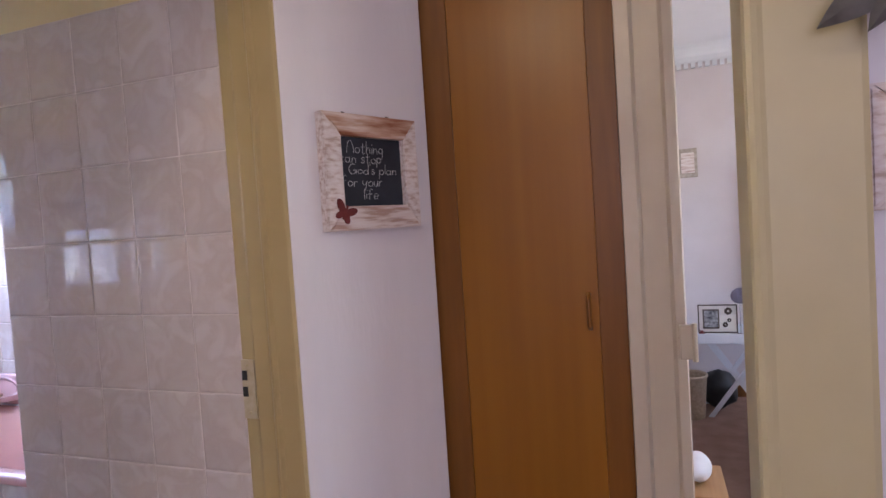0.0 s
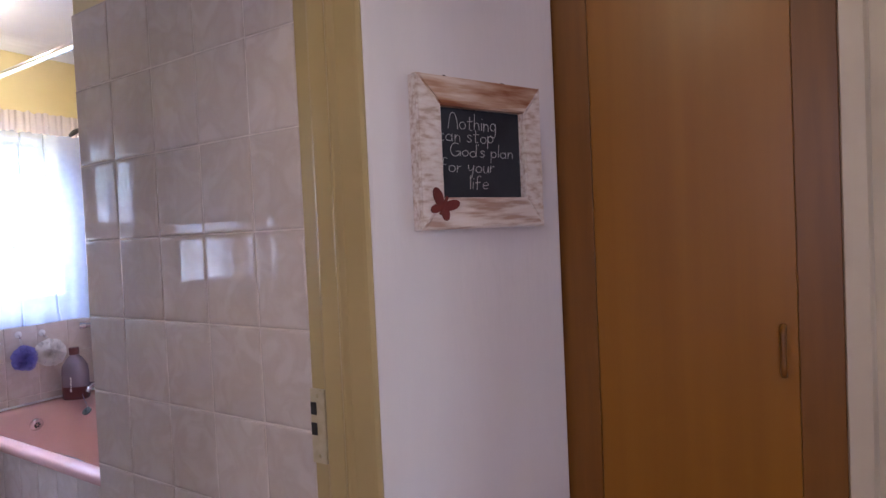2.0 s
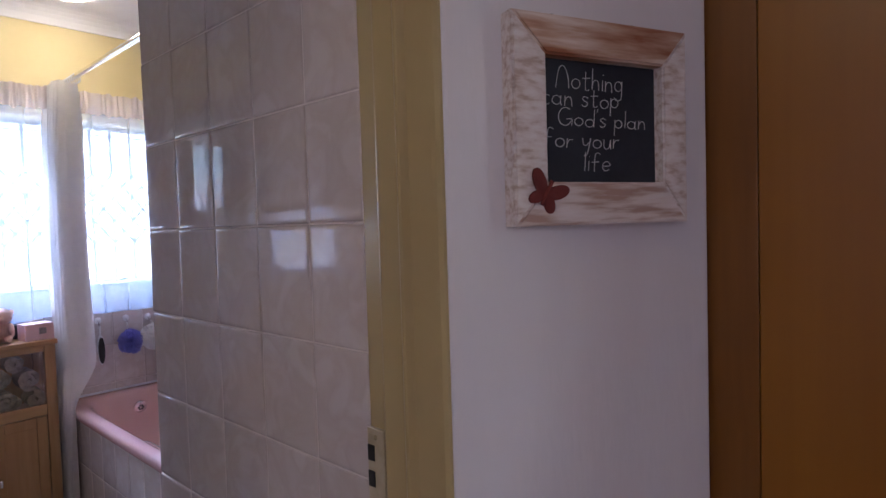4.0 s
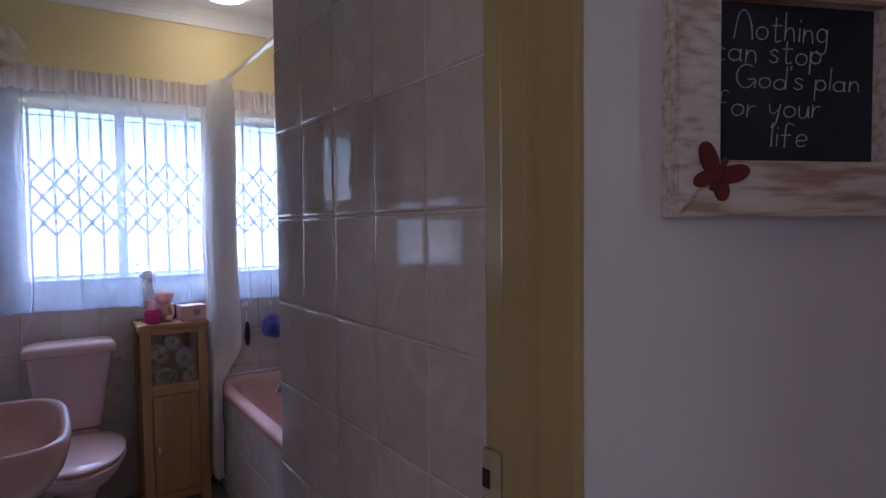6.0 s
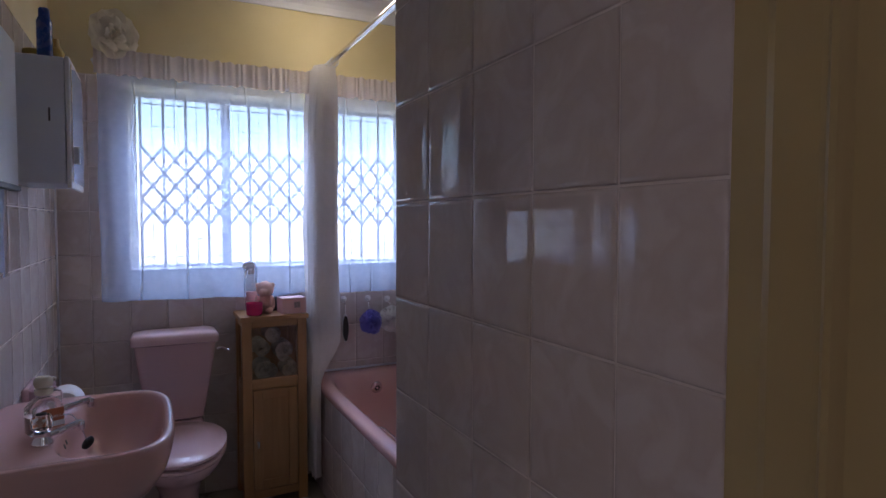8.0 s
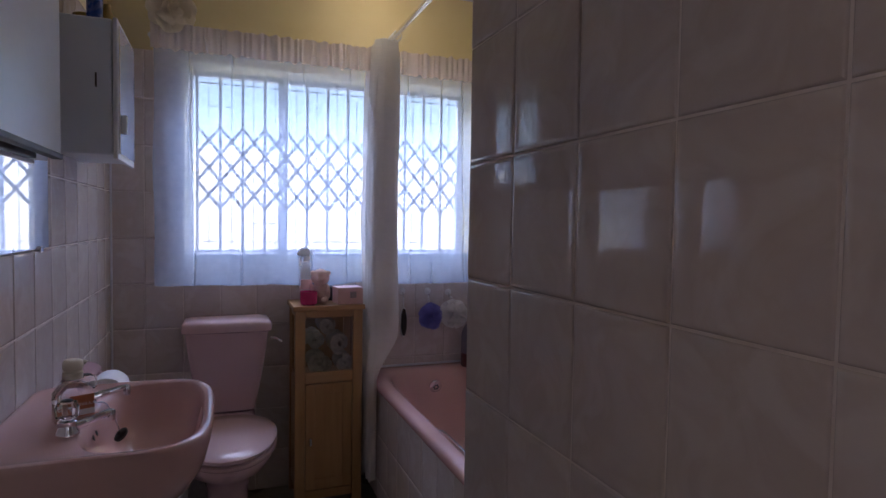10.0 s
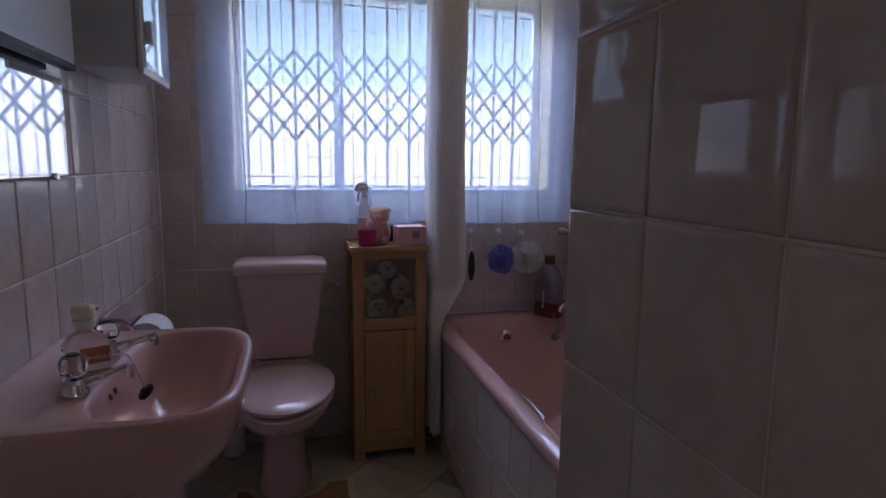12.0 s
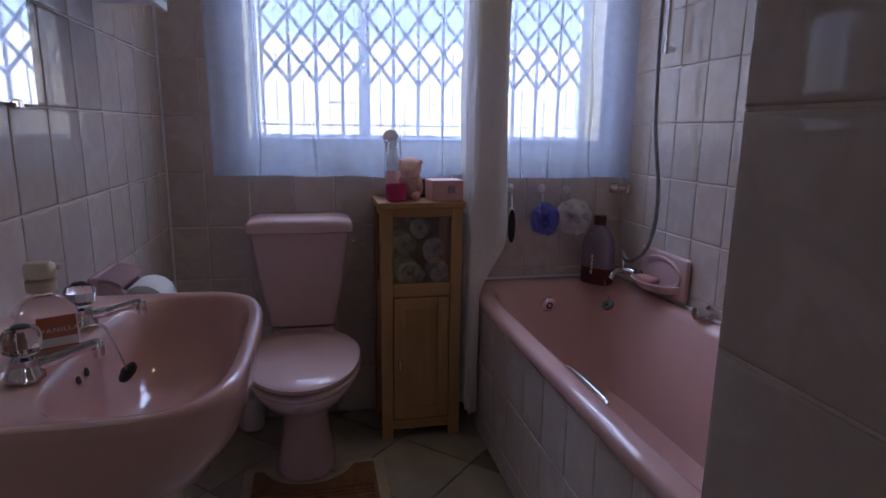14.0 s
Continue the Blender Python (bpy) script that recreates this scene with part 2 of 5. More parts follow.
def merge(bm, tmp):
    if bm is None:
        return tmp
    me = bpy.data.meshes.new("tmp")
    tmp.to_mesh(me)
    tmp.free()
    bm.from_mesh(me)
    bpy.data.meshes.remove(me)
    return bm


def rings(loops, closed_start=True, closed_end=True, bm=None):
    """Skin through loops of points, each of the same count."""
    tmp = bmesh.new()
    rows = [[tmp.verts.new(p) for p in lp] for lp in loops]
    n = len(rows[0])
    for a, b in zip(rows, rows[1:]):
        for i in range(n):
            tmp.faces.new((a[i], a[(i + 1) % n], b[(i + 1) % n], b[i]))
    if closed_start:
        tmp.faces.new(rows[0][::-1])
    if closed_end:
        tmp.faces.new(rows[-1])
    bmesh.ops.recalc_face_normals(tmp, faces=tmp.faces[:])
    return merge(bm, tmp)


def lathe(profile, cx=0.0, cy=0.0, n=24, bm=None, sx=1.0, sy=1.0):
    """Turns (radius, z) pairs round an upright axis."""
    loops = [[(cx + sx * r * math.cos(2 * math.pi * i / n), cy + sy * r * math.sin(2 * math.pi * i / n), z) for i in range(n)] for r, z in profile]
    return rings(loops, True, True, bm)


def tube(points, radius, n=10, bm=None):
    """A round bar along points; the radius may be one number or one for each point."""
    pts = [Vector(p) for p in points]
    rad = radius if isinstance(radius, (list, tuple)) else [radius] * len(pts)
    loops, side = [], None
    for i, p in enumerate(pts):
        d = (pts[min(i + 1, len(pts) - 1)] - pts[max(i - 1, 0)]).normalized()
        if side is None:
            side = d.orthogonal().normalized()
        side = (side - d * side.dot(d)).normalized()
        up = d.cross(side)
        loops.append([p + rad[i] * (math.cos(2 * math.pi * k / n) * side + math.sin(2 * math.pi * k / n) * up) for k in range(n)])
    return rings(loops, True, True, bm)


def bend(points, n=8):
    """A smooth curve through a few points."""
    pts = [Vector(p) for p in points]
    out = []
    for i in range(len(pts) - 1):
        p0, p1, p2, p3 = pts[max(i - 1, 0)], pts[i], pts[i + 1], pts[min(i + 2, len(pts) - 1)]
        for k in range(n):
            t = k / n
            out.append(0.5 * ((2 * p1) + (p2 - p0) * t + (2 * p0 - 5 * p1 + 4 * p2 - p3) * t * t + (3 * p1 - p0 - 3 * p2 + p3) * t ** 3))
    return out + [pts[-1]]


def outline(hx, hy, power=2.6, n=40, cx=0.0, cy=0.0):
    """A rounded-rectangle outline (superellipse)."""
    pts = []
    for i in range(n):
        a = 2 * math.pi * i / n
        c, s = math.cos(a), math.sin(a)
        pts.append((cx + hx * math.copysign(abs(c) ** (2 / power), c), cy + hy * math.copysign(abs(s) ** (2 / power), s)))
    return pts


def sheet(nu, nv, fn, thick=0.0):
    """A grid surface from fn(u, v), u and v from 0 to 1, given thickness."""
    bm = bmesh.new()
    g = [[bm.verts.new(fn(i / nu, j / nv)) for j in range(nv + 1)] for i in range(nu + 1)]
    for i in range(nu):
        for j in range(nv):
            bm.faces.new((g[i][j], g[i + 1][j], g[i + 1][j + 1], g[i][j + 1]))
    if thick:
        bmesh.ops.solidify(bm, geom=bm.faces[:], thickness=thick)
    bmesh.ops.recalc_face_normals(bm, faces=bm.faces[:])
    return bm


def blob(cx, cy, cz, rx, ry, rz, lump=0.0, freq=30.0, seed=0.0, bm=None, sub=3):
    tmp = bmesh.new()
    bmesh.ops.create_icosphere(tmp, subdivisions=sub, radius=1.0)
    for v in tmp.verts:
        p = Vector((v.co.x * rx, v.co.y * ry, v.co.z * rz))
        k = 1 + lump * noise.noise(p * freq + Vector((seed, seed, seed)))
        v.co = Vector((cx, cy, cz)) + p * k
    return merge(bm, tmp)


def words(name, text, size, m, mat, parent, depth=0.0006, shear=0.12, thin=0.0, width=0.0):
    """Lettering in the built-in font, as a mesh."""
    cu = bpy.data.curves.new("lettering", "FONT")
    cu.body, cu.size, cu.extrude, cu.shear, cu.resolution_u = text, size, depth, shear, 3
    cu.offset, cu.space_character = thin, 1.12
    ob = new("lettering", cu)
    me = bpy.data.meshes.new_from_object(ob.evaluated_get(bpy.context.evaluated_depsgraph_get()))
    bpy.data.objects.remove(ob)
    bpy.data.curves.remove(cu)
    me.materials.clear()
    me.materials.append(mat)
    out = new(name, me)
    out.parent = parent
    if width:
        k = width / max(v.co.x for v in me.vertices)
        me.transform(Matrix.Diagonal((k, (1 + k) / 2, 1, 1)))
    # one object a letter: loose pieces that overlap in x belong together
    src = bmesh.new()
    src.from_mesh(me)
    left, groups = set(src.faces), []
    while left:
        stack, isle = [left.pop()], []
        while stack:
            f = stack.pop()
            isle.append(f)
            for e in f.edges:
                for g in e.link_faces:
                    if g in left:
                        left.discard(g)
                        stack.append(g)
        xs = [v.co.x for f in isle for v in f.verts]
        groups.append([min(xs), max(xs), isle])
    groups.sort(key=lambda g: g[0])
    letters = []
    for lo, hi, isle in groups:
        if letters and min(hi, letters[-1][1]) - max(lo, letters[-1][0]) > 0.6 * min(hi - lo, letters[-1][1] - letters[-1][0]):
            letters[-1][1] = max(hi, letters[-1][1])
            letters[-1][2] += isle
        else:
            letters.append([lo, hi, isle])
    for lo, hi, isle in letters:
        bm = bmesh.new()
        seen = {}
        for f in isle:
            vs = []
            for v in f.verts:
                if v not in seen:
                    seen[v] = bm.verts.new(v.co)
                vs.append(seen[v])
            bm.faces.new(vs)
        part(name, bm, mat, parent).matrix_basis = m
    src.free()
    bpy.data.objects.remove(out)


# ---- structure ----
WIN_X, LEFT_Y, TILE_Y, BACK_Y, END_X = -3.29, 0.85, 1.705, 2.62, -1.478
CEIL, TILE_TOP = 2.43, 1.936
DOOR_X = -0.664


def setting(name, bm, mat, label, category="wall"):
    return tagged(part(name, bm, mat), label, category, "", "structure")


# opening in the window wall
OY0, OY1, OZ0, OZ1 = 1.140, 2.50, 1.074, 1.908
bm = box(-3.51, WIN_X, 0.74, OY0, 0, CEIL)
box(-3.51, WIN_X, OY1, 2.74, 0, CEIL, bm=bm)
box(-3.51, WIN_X, OY0, OY1, 0, OZ0, bm=bm)
box(-3.51, WIN_X, OY0, OY1, OZ1, CEIL, bm=bm)
wall_window = setting("wall_west", bm, YELLOW_WALL, "yellow painted bathroom wall tiled to curtain height")
wall_left = setting("wall_south", box(WIN_X, -0.60, 0.74, LEFT_Y, 0, CEIL), YELLOW_WALL, "yellow painted bathroom wall with pale tiles below")
wall_back = setting("wall_north", box(WIN_X, -1.387, BACK_Y, 2.74, 0, CEIL), YELLOW_WALL, "yellow painted wall behind the tiled bath")
wall_end = setting("wall_bath_end", box(END_X, -1.387, 1.80, BACK_Y, 0, CEIL), YELLOW_WALL, "yellow painted wall at the end of the bath")
wall_tile_side = setting("wall_passage", box(END_X, DOOR_X, TILE_Y, 1.80, 0, CEIL), YELLOW_WALL, "pale tiled bathroom wall beside the doorway")
bm = box(-0.62, -0.49, -1.6, 0.85, 0, CEIL)
box(-0.62, -0.50, 0.85, 1.68, 2.03, CEIL, bm=bm)
setting("wall_hall_west", bm, WHITE_WALL, "white painted hall wall over the bathroom doorway")

# slanting white wall with the blackboard, from the door frame to the built-in cupboard
AX, AY, BX, BY = -0.508, 1.710, -0.315, 2.165
DIAG = math.degrees(math.atan2(BY - AY, BX - AX))
DLEN = math.hypot(BX - AX, BY - AY)
diag = setting("wall_slanting", box(0, DLEN, 0, 0.06, 0, CEIL, 0.009, 3), WHITE_WALL, "white painted slanting wall between doorway and cupboard")
diag.matrix_world = pose(AX, AY, 0, 0, 0, DIAG)
setting("wall_hall_pier", box(-1.387, -0.60, 1.80, 2.74, 0, CEIL), WHITE_WALL, "white painted pier behind the slanting wall")

CUP_Y = 2.20
bm = box(-0.60, 0.22, 2.74, 2.84, 0, CEIL)
box(0.22, 0.355, 2.33, 5.05, 0, CEIL, bm=bm)
setting("wall_bedroom_west", bm, PINK_WALL, "pale pink bedroom wall behind the cupboard")
setting("wall_bedroom_north", box(0.355, 3.0, 4.98, 5.08, 0, CEIL), PINK_WALL, "pale pink bedroom wall with a hook rail")
bm = box(2.9, 3.0, 1.55, 2.9, 0, CEIL)
box(2.9, 3.0, 2.9, 4.98, 0, 0.85, bm=bm)
box(2.9, 3.0, 4.4, 4.98, 0.85, CEIL, bm=bm)
box(2.9, 3.0, 2.9, 4.4, 2.1, CEIL, bm=bm)
setting("wall_bedroom_east", bm, PINK_WALL, "pale pink bedroom wall with the window opening")
setting("wall_bedroom_south", box(0.56, 3.0, 1.46, 1.56, 0, CEIL), WHITE_WALL, "white painted wall between hall and bedroom")
setting("wall_hall_nib", box(0.43, 0.56, 1.425, 1.56, 0, CEIL), WHITE_WALL, "white painted end of the wall beside the bedroom door")
setting("wall_hall_lintel", box(0.30, 0.43, 1.43, 2.33, 2.03, CEIL), WHITE_WALL, "white painted wall over the bedroom doorway")
setting("wall_hall_east", box(1.7, 1.8, -1.6, 1.46, 0, CEIL), WHITE_WALL, "white painted hall wall")
setting("wall_hall_south_low", box(-0.49, 1.7, -1.7, -1.6, 0, CEIL), WHITE_WALL, "white painted wall at the hall's far end")

setting("floor", box(-3.51, -0.56, 0.74, 2.74, -0.10, -0.008), FLOOR_GROUT, "grey grouted bathroom floor", "floor")
setting("floor_carpet", box(-0.56, 3.0, -1.7, 5.08, -0.10, 0.0), CARPET, "pinkish brown carpet in hall and bedroom", "carpet")
setting("ceiling", box(-3.51, 3.0, -1.7, 5.08, CEIL, CEIL + 0.08), CEILING, "flat white painted ceiling", "ceiling")


def cornice(name, x0, y0, x1, y1, nx, ny, size=0.07, dentils=False):
    """Coved plaster cornice along a wall top; (nx, ny) points into the room."""
    prof = [(0, -size - 0.012), (0.008, -size - 0.012), (0.008, -size)]
    prof += [(0.008 + size * (1 - math.cos(a)), -size * (1 - math.sin(a))) for a in (0.3, 0.6, 0.9, 1.2, 1.5)]
    prof += [(size + 0.02, 0), (0, 0)]
    loops = [[(x + nx * u, y + ny * u, CEIL + v - 0.001) for u, v in prof] for x, y in ((x0, y0), (x1, y1))]
    bm = rings(loops)
    if dentils:
        n = int(math.hypot(x1 - x0, y1 - y0) / 0.045)
        for i in range(n):
            t = (i + 0.5) / n
            x, y = x0 + (x1 - x0) * t, y0 + (y1 - y0) * t
            box(x - 0.014, x + 0.014, y - 0.014 + ny * 0.012, y + 0.014 + ny * 0.012, CEIL - size - 0.05, CEIL - size - 0.012, bm=bm)
    return setting(name, bm, CEILING, "white moulded plaster cornice", "cornice")


cornice("trim_cornice_west", WIN_X, LEFT_Y, WIN_X, BACK_Y, 1, 0)
cornice("trim_cornice_north", WIN_X, BACK_Y, END_X, BACK_Y, 0, -1)
cornice("trim_cornice_south", WIN_X, LEFT_Y, -0.62, LEFT_Y, 0, 1)
cornice("trim_cornice_bedroom", 0.355, 4.98, 2.9, 4.98, 0, -1, 0.10, True)
setting("baseboard_bedroom", box(0.36, 2.9, 4.965, 4.98, 0, 0.08, 0.003), OAK_DARK, "dark stained bedroom skirting board", "skirting")

# ---- door frames ----
def frame_profile(name, pts, z1, mat, label):
    """Folded steel door-frame jamb: an outline in plan, drawn upright."""
    return tagged(part(name, rings([[(x, y, z) for x, y in pts] for z in (0, z1)]), mat), label, "door frame", "", "structure")


jamb = frame_profile("door_1_jamb", [(-0.664, 1.6985), (-0.630, 1.696), (-0.624, 1.694), (-0.621, 1.689), (-0.618, 1.688), (-0.582, 1.691), (-0.576, 1.690), (-0.573, 1.684), (-0.569, 1.681), (-0.564, 1.682),
                                     (-0.561, 1.687), (-0.558, 1.693), (-0.520, 1.699), (-0.513, 1.701), (-0.509, 1.707), (-0.520, 1.80), (-0.664, 1.80)], 2.06, CREAM, "cream gloss painted steel door frame of the bathroom")
frame_profile("door_1_jamb_hinge_side", [(-0.656, 0.852), (-0.50, 0.852), (-0.486, 0.862), (-0.53, 0.878), (-0.597, 0.872), (-0.60, 0.862), (-0.656, 0.858)], 2.06, CREAM, "cream gloss painted steel door frame post")
tagged(part("door_1_head", box(-0.65, -0.49, 0.86, 1.69, 2.01, 2.06, 0.004), CREAM), "cream gloss painted door frame head", "door frame", "", "structure")

strike = part("strike_plate", box(-0.662, -0.625, 1.6885, 1.6955, 0.90, 1.045, 0.001), PLATE, jamb, "painted metal strike plate")
strike.matrix_basis = pose(0, 0, -0.02)
for z in (0.935, 0.975):
    part("latch_hole", box(-0.660, -0.646, 1.6868, 1.6887, z, z + 0.024), DARK, jamb, "dark latch hole")
for z in (0.895, 1.012):
    bm = lathe([(0.0001, 0), (0.0042, 0), (0.0035, 0.0015), (0.0001, 0.002)], n=12)
    bmesh.ops.transform(bm, matrix=pose(-0.644, 1.6885, z, 90), verts=bm.verts)
    part("screw", bm, BRASS, jamb)

frame_profile("door_2_jamb", [(0.222, 2.19), (0.226, 2.172), (0.262, 2.168), (0.268, 2.182), (0.272, 2.196), (0.335, 2.186), (0.345, 2.176), (0.368, 2.176), (0.372, 2.19), (0.372, 2.33), (0.222, 2.33)],
              2.0, CREAM_PALE, "pale cream painted steel door frame of the bedroom")
frame_profile("door_2_jamb_near", [(0.424, 1.419), (0.427, 1.412), (0.434, 1.409), (0.442, 1.411), (0.449, 1.414), (0.558, 1.413), (0.566, 1.416), (0.569, 1.4255), (0.434, 1.4255), (0.434, 1.52), (0.424, 1.52)], 2.06, CREAM_AGED,
              "cream gloss painted door frame post near the hall")
tagged(part("door_2_head", box(0.28, 0.425, 1.42, 2.19, 1.96, 2.03, 0.006), CREAM_PALE), "pale cream painted door frame head", "door frame", "", "structure")
hinge = thing("door_hinge", "cream painted steel hinge leaf on the bedroom door frame", "hinge", kind="structure")
part("leaf", box(0.352, 0.388, 2.158, 2.174, 0.93, 1.02, 0.002), CREAM_PALE, hinge)
part("knuckle", tube([(0.388, 2.160, 0.925), (0.388, 2.160, 1.025)], 0.007), CREAM_PALE, hinge, smooth=True)

# ---- built-in cupboard at the end of the hall ----
cup = thing("built_in_cupboard", "orange oak veneer built-in cupboard with one tall door", "cupboard")
part("side_post", box(-0.335, -0.243, CUP_Y - 0.02, CUP_Y + 0.05, 0, CEIL, 0.0015), OAK_DARK, cup)
part("side_post", box(0.150, 0.2235, CUP_Y - 0.02, CUP_Y + 0.05, 0, CEIL, 0.0015), OAK_DARK, cup)
part("body", box(-0.335, 0.215, CUP_Y + 0.05, 2.74, 0.002, CEIL - 0.002), OAK_DARK, cup)
cdoor = part("door", box(-0.2425, 0.1495, CUP_Y - 0.017, CUP_Y + 0.045, 0.06, 2.36, 0.0012), OAK, cup)
part("handle", tube(bend([(0.124, CUP_Y - 0.018, 1.104), (0.124, CUP_Y - 0.040, 1.094), (0.124, CUP_Y - 0.043, 1.055), (0.124, CUP_Y - 0.040, 1.018), (0.124, CUP_Y - 0.018, 1.008)], 5), 0.006, 10), OAK_DARK, cdoor, "turned wooden bow handle", True)

# ---- blackboard picture on the slanting wall ----
pic = thing("chalkboard_picture", "whitewashed wooden frame round a chalk lettered blackboard", "picture", at=(AX, AY, 0), rz=DIAG)
PX, PZ, PW, PH = 0.094, 1.322, 0.320, 0.297
PBL, PBR, PBB, PBT = 0.055, 0.049, 0.062, 0.056


def mitred(x0, x1, z0, z1, b, side, thick=0.022):
    """One mitred side of a picture frame in the plane y = 0, facing -y."""
    bl, br, bb, bt = b
    o = {"l": [(x0, z0), (x0, z1)], "r": [(x1, z1), (x1, z0)], "t": [(x0, z1), (x1, z1)], "b": [(x1, z0), (x0, z0)]}[side]
    ic = {(x0, z0): (x0 + bl, z0 + bb), (x0, z1): (x0 + bl, z1 - bt), (x1, z0): (x1 - br, z0 + bb), (x1, z1): (x1 - br, z1 - bt)}
    quad = [o[0], o[1], ic[o[1]], ic[o[0]]]
    tmp = rings([[(x, -0.001, z) for x, z in quad], [(x, -thick, z) for x, z in quad]])
    bmesh.ops.bevel(tmp, geom=[e for e in tmp.edges if abs(e.verts[0].co.y - e.verts[1].co.y) < 1e-6 and e.verts[0].co.y < -0.01], offset=0.003, segments=2, affect="EDGES")
    return tmp


for s in "ltrb":
    part("frame_side", mitred(PX, PX + PW, PZ, PZ + PH, (PBL, PBR, PBB, PBT), s, 0.030), WASH_V if s in "lr" else (WASH_TOP if s == "t" else WASH_H), pic)
part("blackboard", box(PX + PBL - 0.004, PX + PW - PBR + 0.004, -0.010, -0.002, PZ + PBB - 0.004, PZ + PH - PBT + 0.004), SLATE, pic, "matt black chalkboard panel")


def arc(cx, cy, rx, ry, a0, a1, n=10):
    return [(cx + rx * math.cos(radians(a0 + (a1 - a0) * i / n)), cy + ry * math.sin(radians(a0 + (a1 - a0) * i / n))) for i in range(n + 1)]


# handwriting: each letter as chalk strokes, x-height one half, capitals one
ARCH = [(0, 0.22), (0.08, 0.42), (0.22, 0.46), (0.31, 0.32), (0.34, 0)]
HAND = {"N": [[(0, 0), (0.10, 0.75), (0.24, 1), (0.42, 0.92), (0.58, 0.5), (0.64, 0)]]}
HAND["o"] = [arc(0.2, 0.22, 0.2, 0.22, 90, 455)]
HAND["t"] = [[(0.15, 0.85), (0.15, 0.1), (0.24, 0), (0.34, 0.05)], [(0, 0.55), (0.36, 0.58)]]
HAND["h"] = [[(0, 1), (0, 0)], ARCH]
HAND["i"] = [[(0.05, 0.5), (0.05, 0)], [(0.06, 0.72), (0.07, 0.77)]]
HAND["n"] = [[(0, 0.5), (0, 0)], ARCH]
HAND["g"] = [arc(0.2, 0.25, 0.18, 0.23, 20, 380), [(0.38, 0.48), (0.38, -0.2), (0.3, -0.4), (0.1, -0.4), (0.02, -0.3)]]
HAND["c"] = [arc(0.2, 0.24, 0.2, 0.24, 50, 310)]
HAND["a"] = [arc(0.2, 0.22, 0.2, 0.22, 20, 380), [(0.4, 0.46), (0.4, 0.06), (0.46, 0)]]
HAND["s"] = [[(0.3, 0.42), (0.15, 0.5), (0.03, 0.4), (0.12, 0.28), (0.28, 0.18), (0.25, 0.03), (0.1, 0), (0, 0.07)]]
HAND["p"] = [[(0, 0.5), (0, -0.42)], arc(0.19, 0.25, 0.18, 0.23, 170, -190)]
HAND["G"] = [arc(0.33, 0.5, 0.33, 0.5, 55, 335), [(0.38, 0.36), (0.66, 0.36), (0.64, 0)]]
HAND["d"] = [arc(0.2, 0.22, 0.2, 0.22, 20, 380), [(0.42, 1), (0.42, 0)]]
HAND["'"] = [[(0.03, 1), (0, 0.8)]]
HAND["l"] = [[(0.04, 1), (0.04, 0)]]
HAND["f"] = [[(0.38, 0.92), (0.25, 1), (0.13, 0.85), (0.12, 0)], [(-0.03, 0.5), (0.32, 0.52)]]
HAND["r"] = [[(0, 0.5), (0, 0)], [(0, 0.22), (0.1, 0.42), (0.26, 0.44)]]
HAND["y"] = [[(0, 0.5), (0.05, 0.18), (0.18, 0.12), (0.32, 0.28)], [(0.38, 0.5), (0.26, -0.3), (0.1, -0.42)]]
HAND["u"] = [[(0, 0.5), (0.01, 0.15), (0.12, 0), (0.27, 0.1), (0.32, 0.5)], [(0.32, 0.5), (0.35, 0)]]
HAND["e"] = [[(0.02, 0.25), (0.36, 0.28), (0.3, 0.46), (0.15, 0.5), (0.03, 0.35), (0.03, 0.12), (0.15, 0), (0.34, 0.06)]]


def handwrite(text, x0, z0, size, width, parent, y):
    """Chalk lettering in single strokes, one mesh a letter, scaled to the given width."""
    pen, laid = 0.0, []
    for ch in text:
        if ch == " ":
            pen += 0.34
            continue
        laid.append((ch, pen))
        pen += max(p[0] for st in HAND[ch] for p in st) + 0.13
    k = width / (pen - 0.13)
    for n_, (ch, at) in enumerate(laid):
        bm = bmesh.new()
        lift = 0.03 * size * math.sin(n_ * 2.3)
        for st in HAND[ch]:
            pts = bend([(x0 + k * (at + px + 0.06 * pz), y, z0 + lift + size * pz) for px, pz in st], 4 if len(st) > 2 else 3)
            tube(pts, [0.00068 + 0.00025 * noise.noise(p * 300) for p in pts], 5, bm)
        part("chalk_letter", bm, CHALK, parent)


for text, x, z, size, width in (("Nothing", 0.028, 0.138, 0.032, 0.122), ("can stop", 0.004, 0.113, 0.029, 0.138), ("God's plan", 0.031, 0.084, 0.026, 0.164), ("for your", 0.006, 0.052, 0.028, 0.136), ("life", 0.076, 0.018, 0.028, 0.048)):
    handwrite(text, PX + PBL + x, PZ + PBB + z, size, width, pic, -0.0106)
bm = bmesh.new()
for sx, sz, rx, rz, tilt in ((-0.016, 0.009, 0.0095, 0.019, 48), (0.016, 0.009, 0.0095, 0.019, -48), (-0.011, -0.011, 0.008, 0.013, 140), (0.011, -0.011, 0.008, 0.013, -140)):
    lp = [(sx + rx * math.cos(a) * math.cos(radians(tilt)) - rz * math.sin(a) * math.sin(radians(tilt)), sz + rx * math.cos(a) * math.sin(radians(tilt)) + rz * math.sin(a) * math.cos(radians(tilt))) for a in [i * math.pi / 9 for i in range(18)]]
    rings([[(x, y, z) for x, z in lp] for y in (0, -0.004)], bm=bm)
tube([(0, -0.004, 0.018), (0, -0.004, -0.018)], 0.003, 8, bm)
bf = part("butterfly", bm, RUST, pic, "dark red felt butterfly")
bf.matrix_basis = pose(PX + 0.048, -0.0305, PZ + 0.046, 0, 28, 0)
bf.scale = (1.05, 1.0, 1.05)
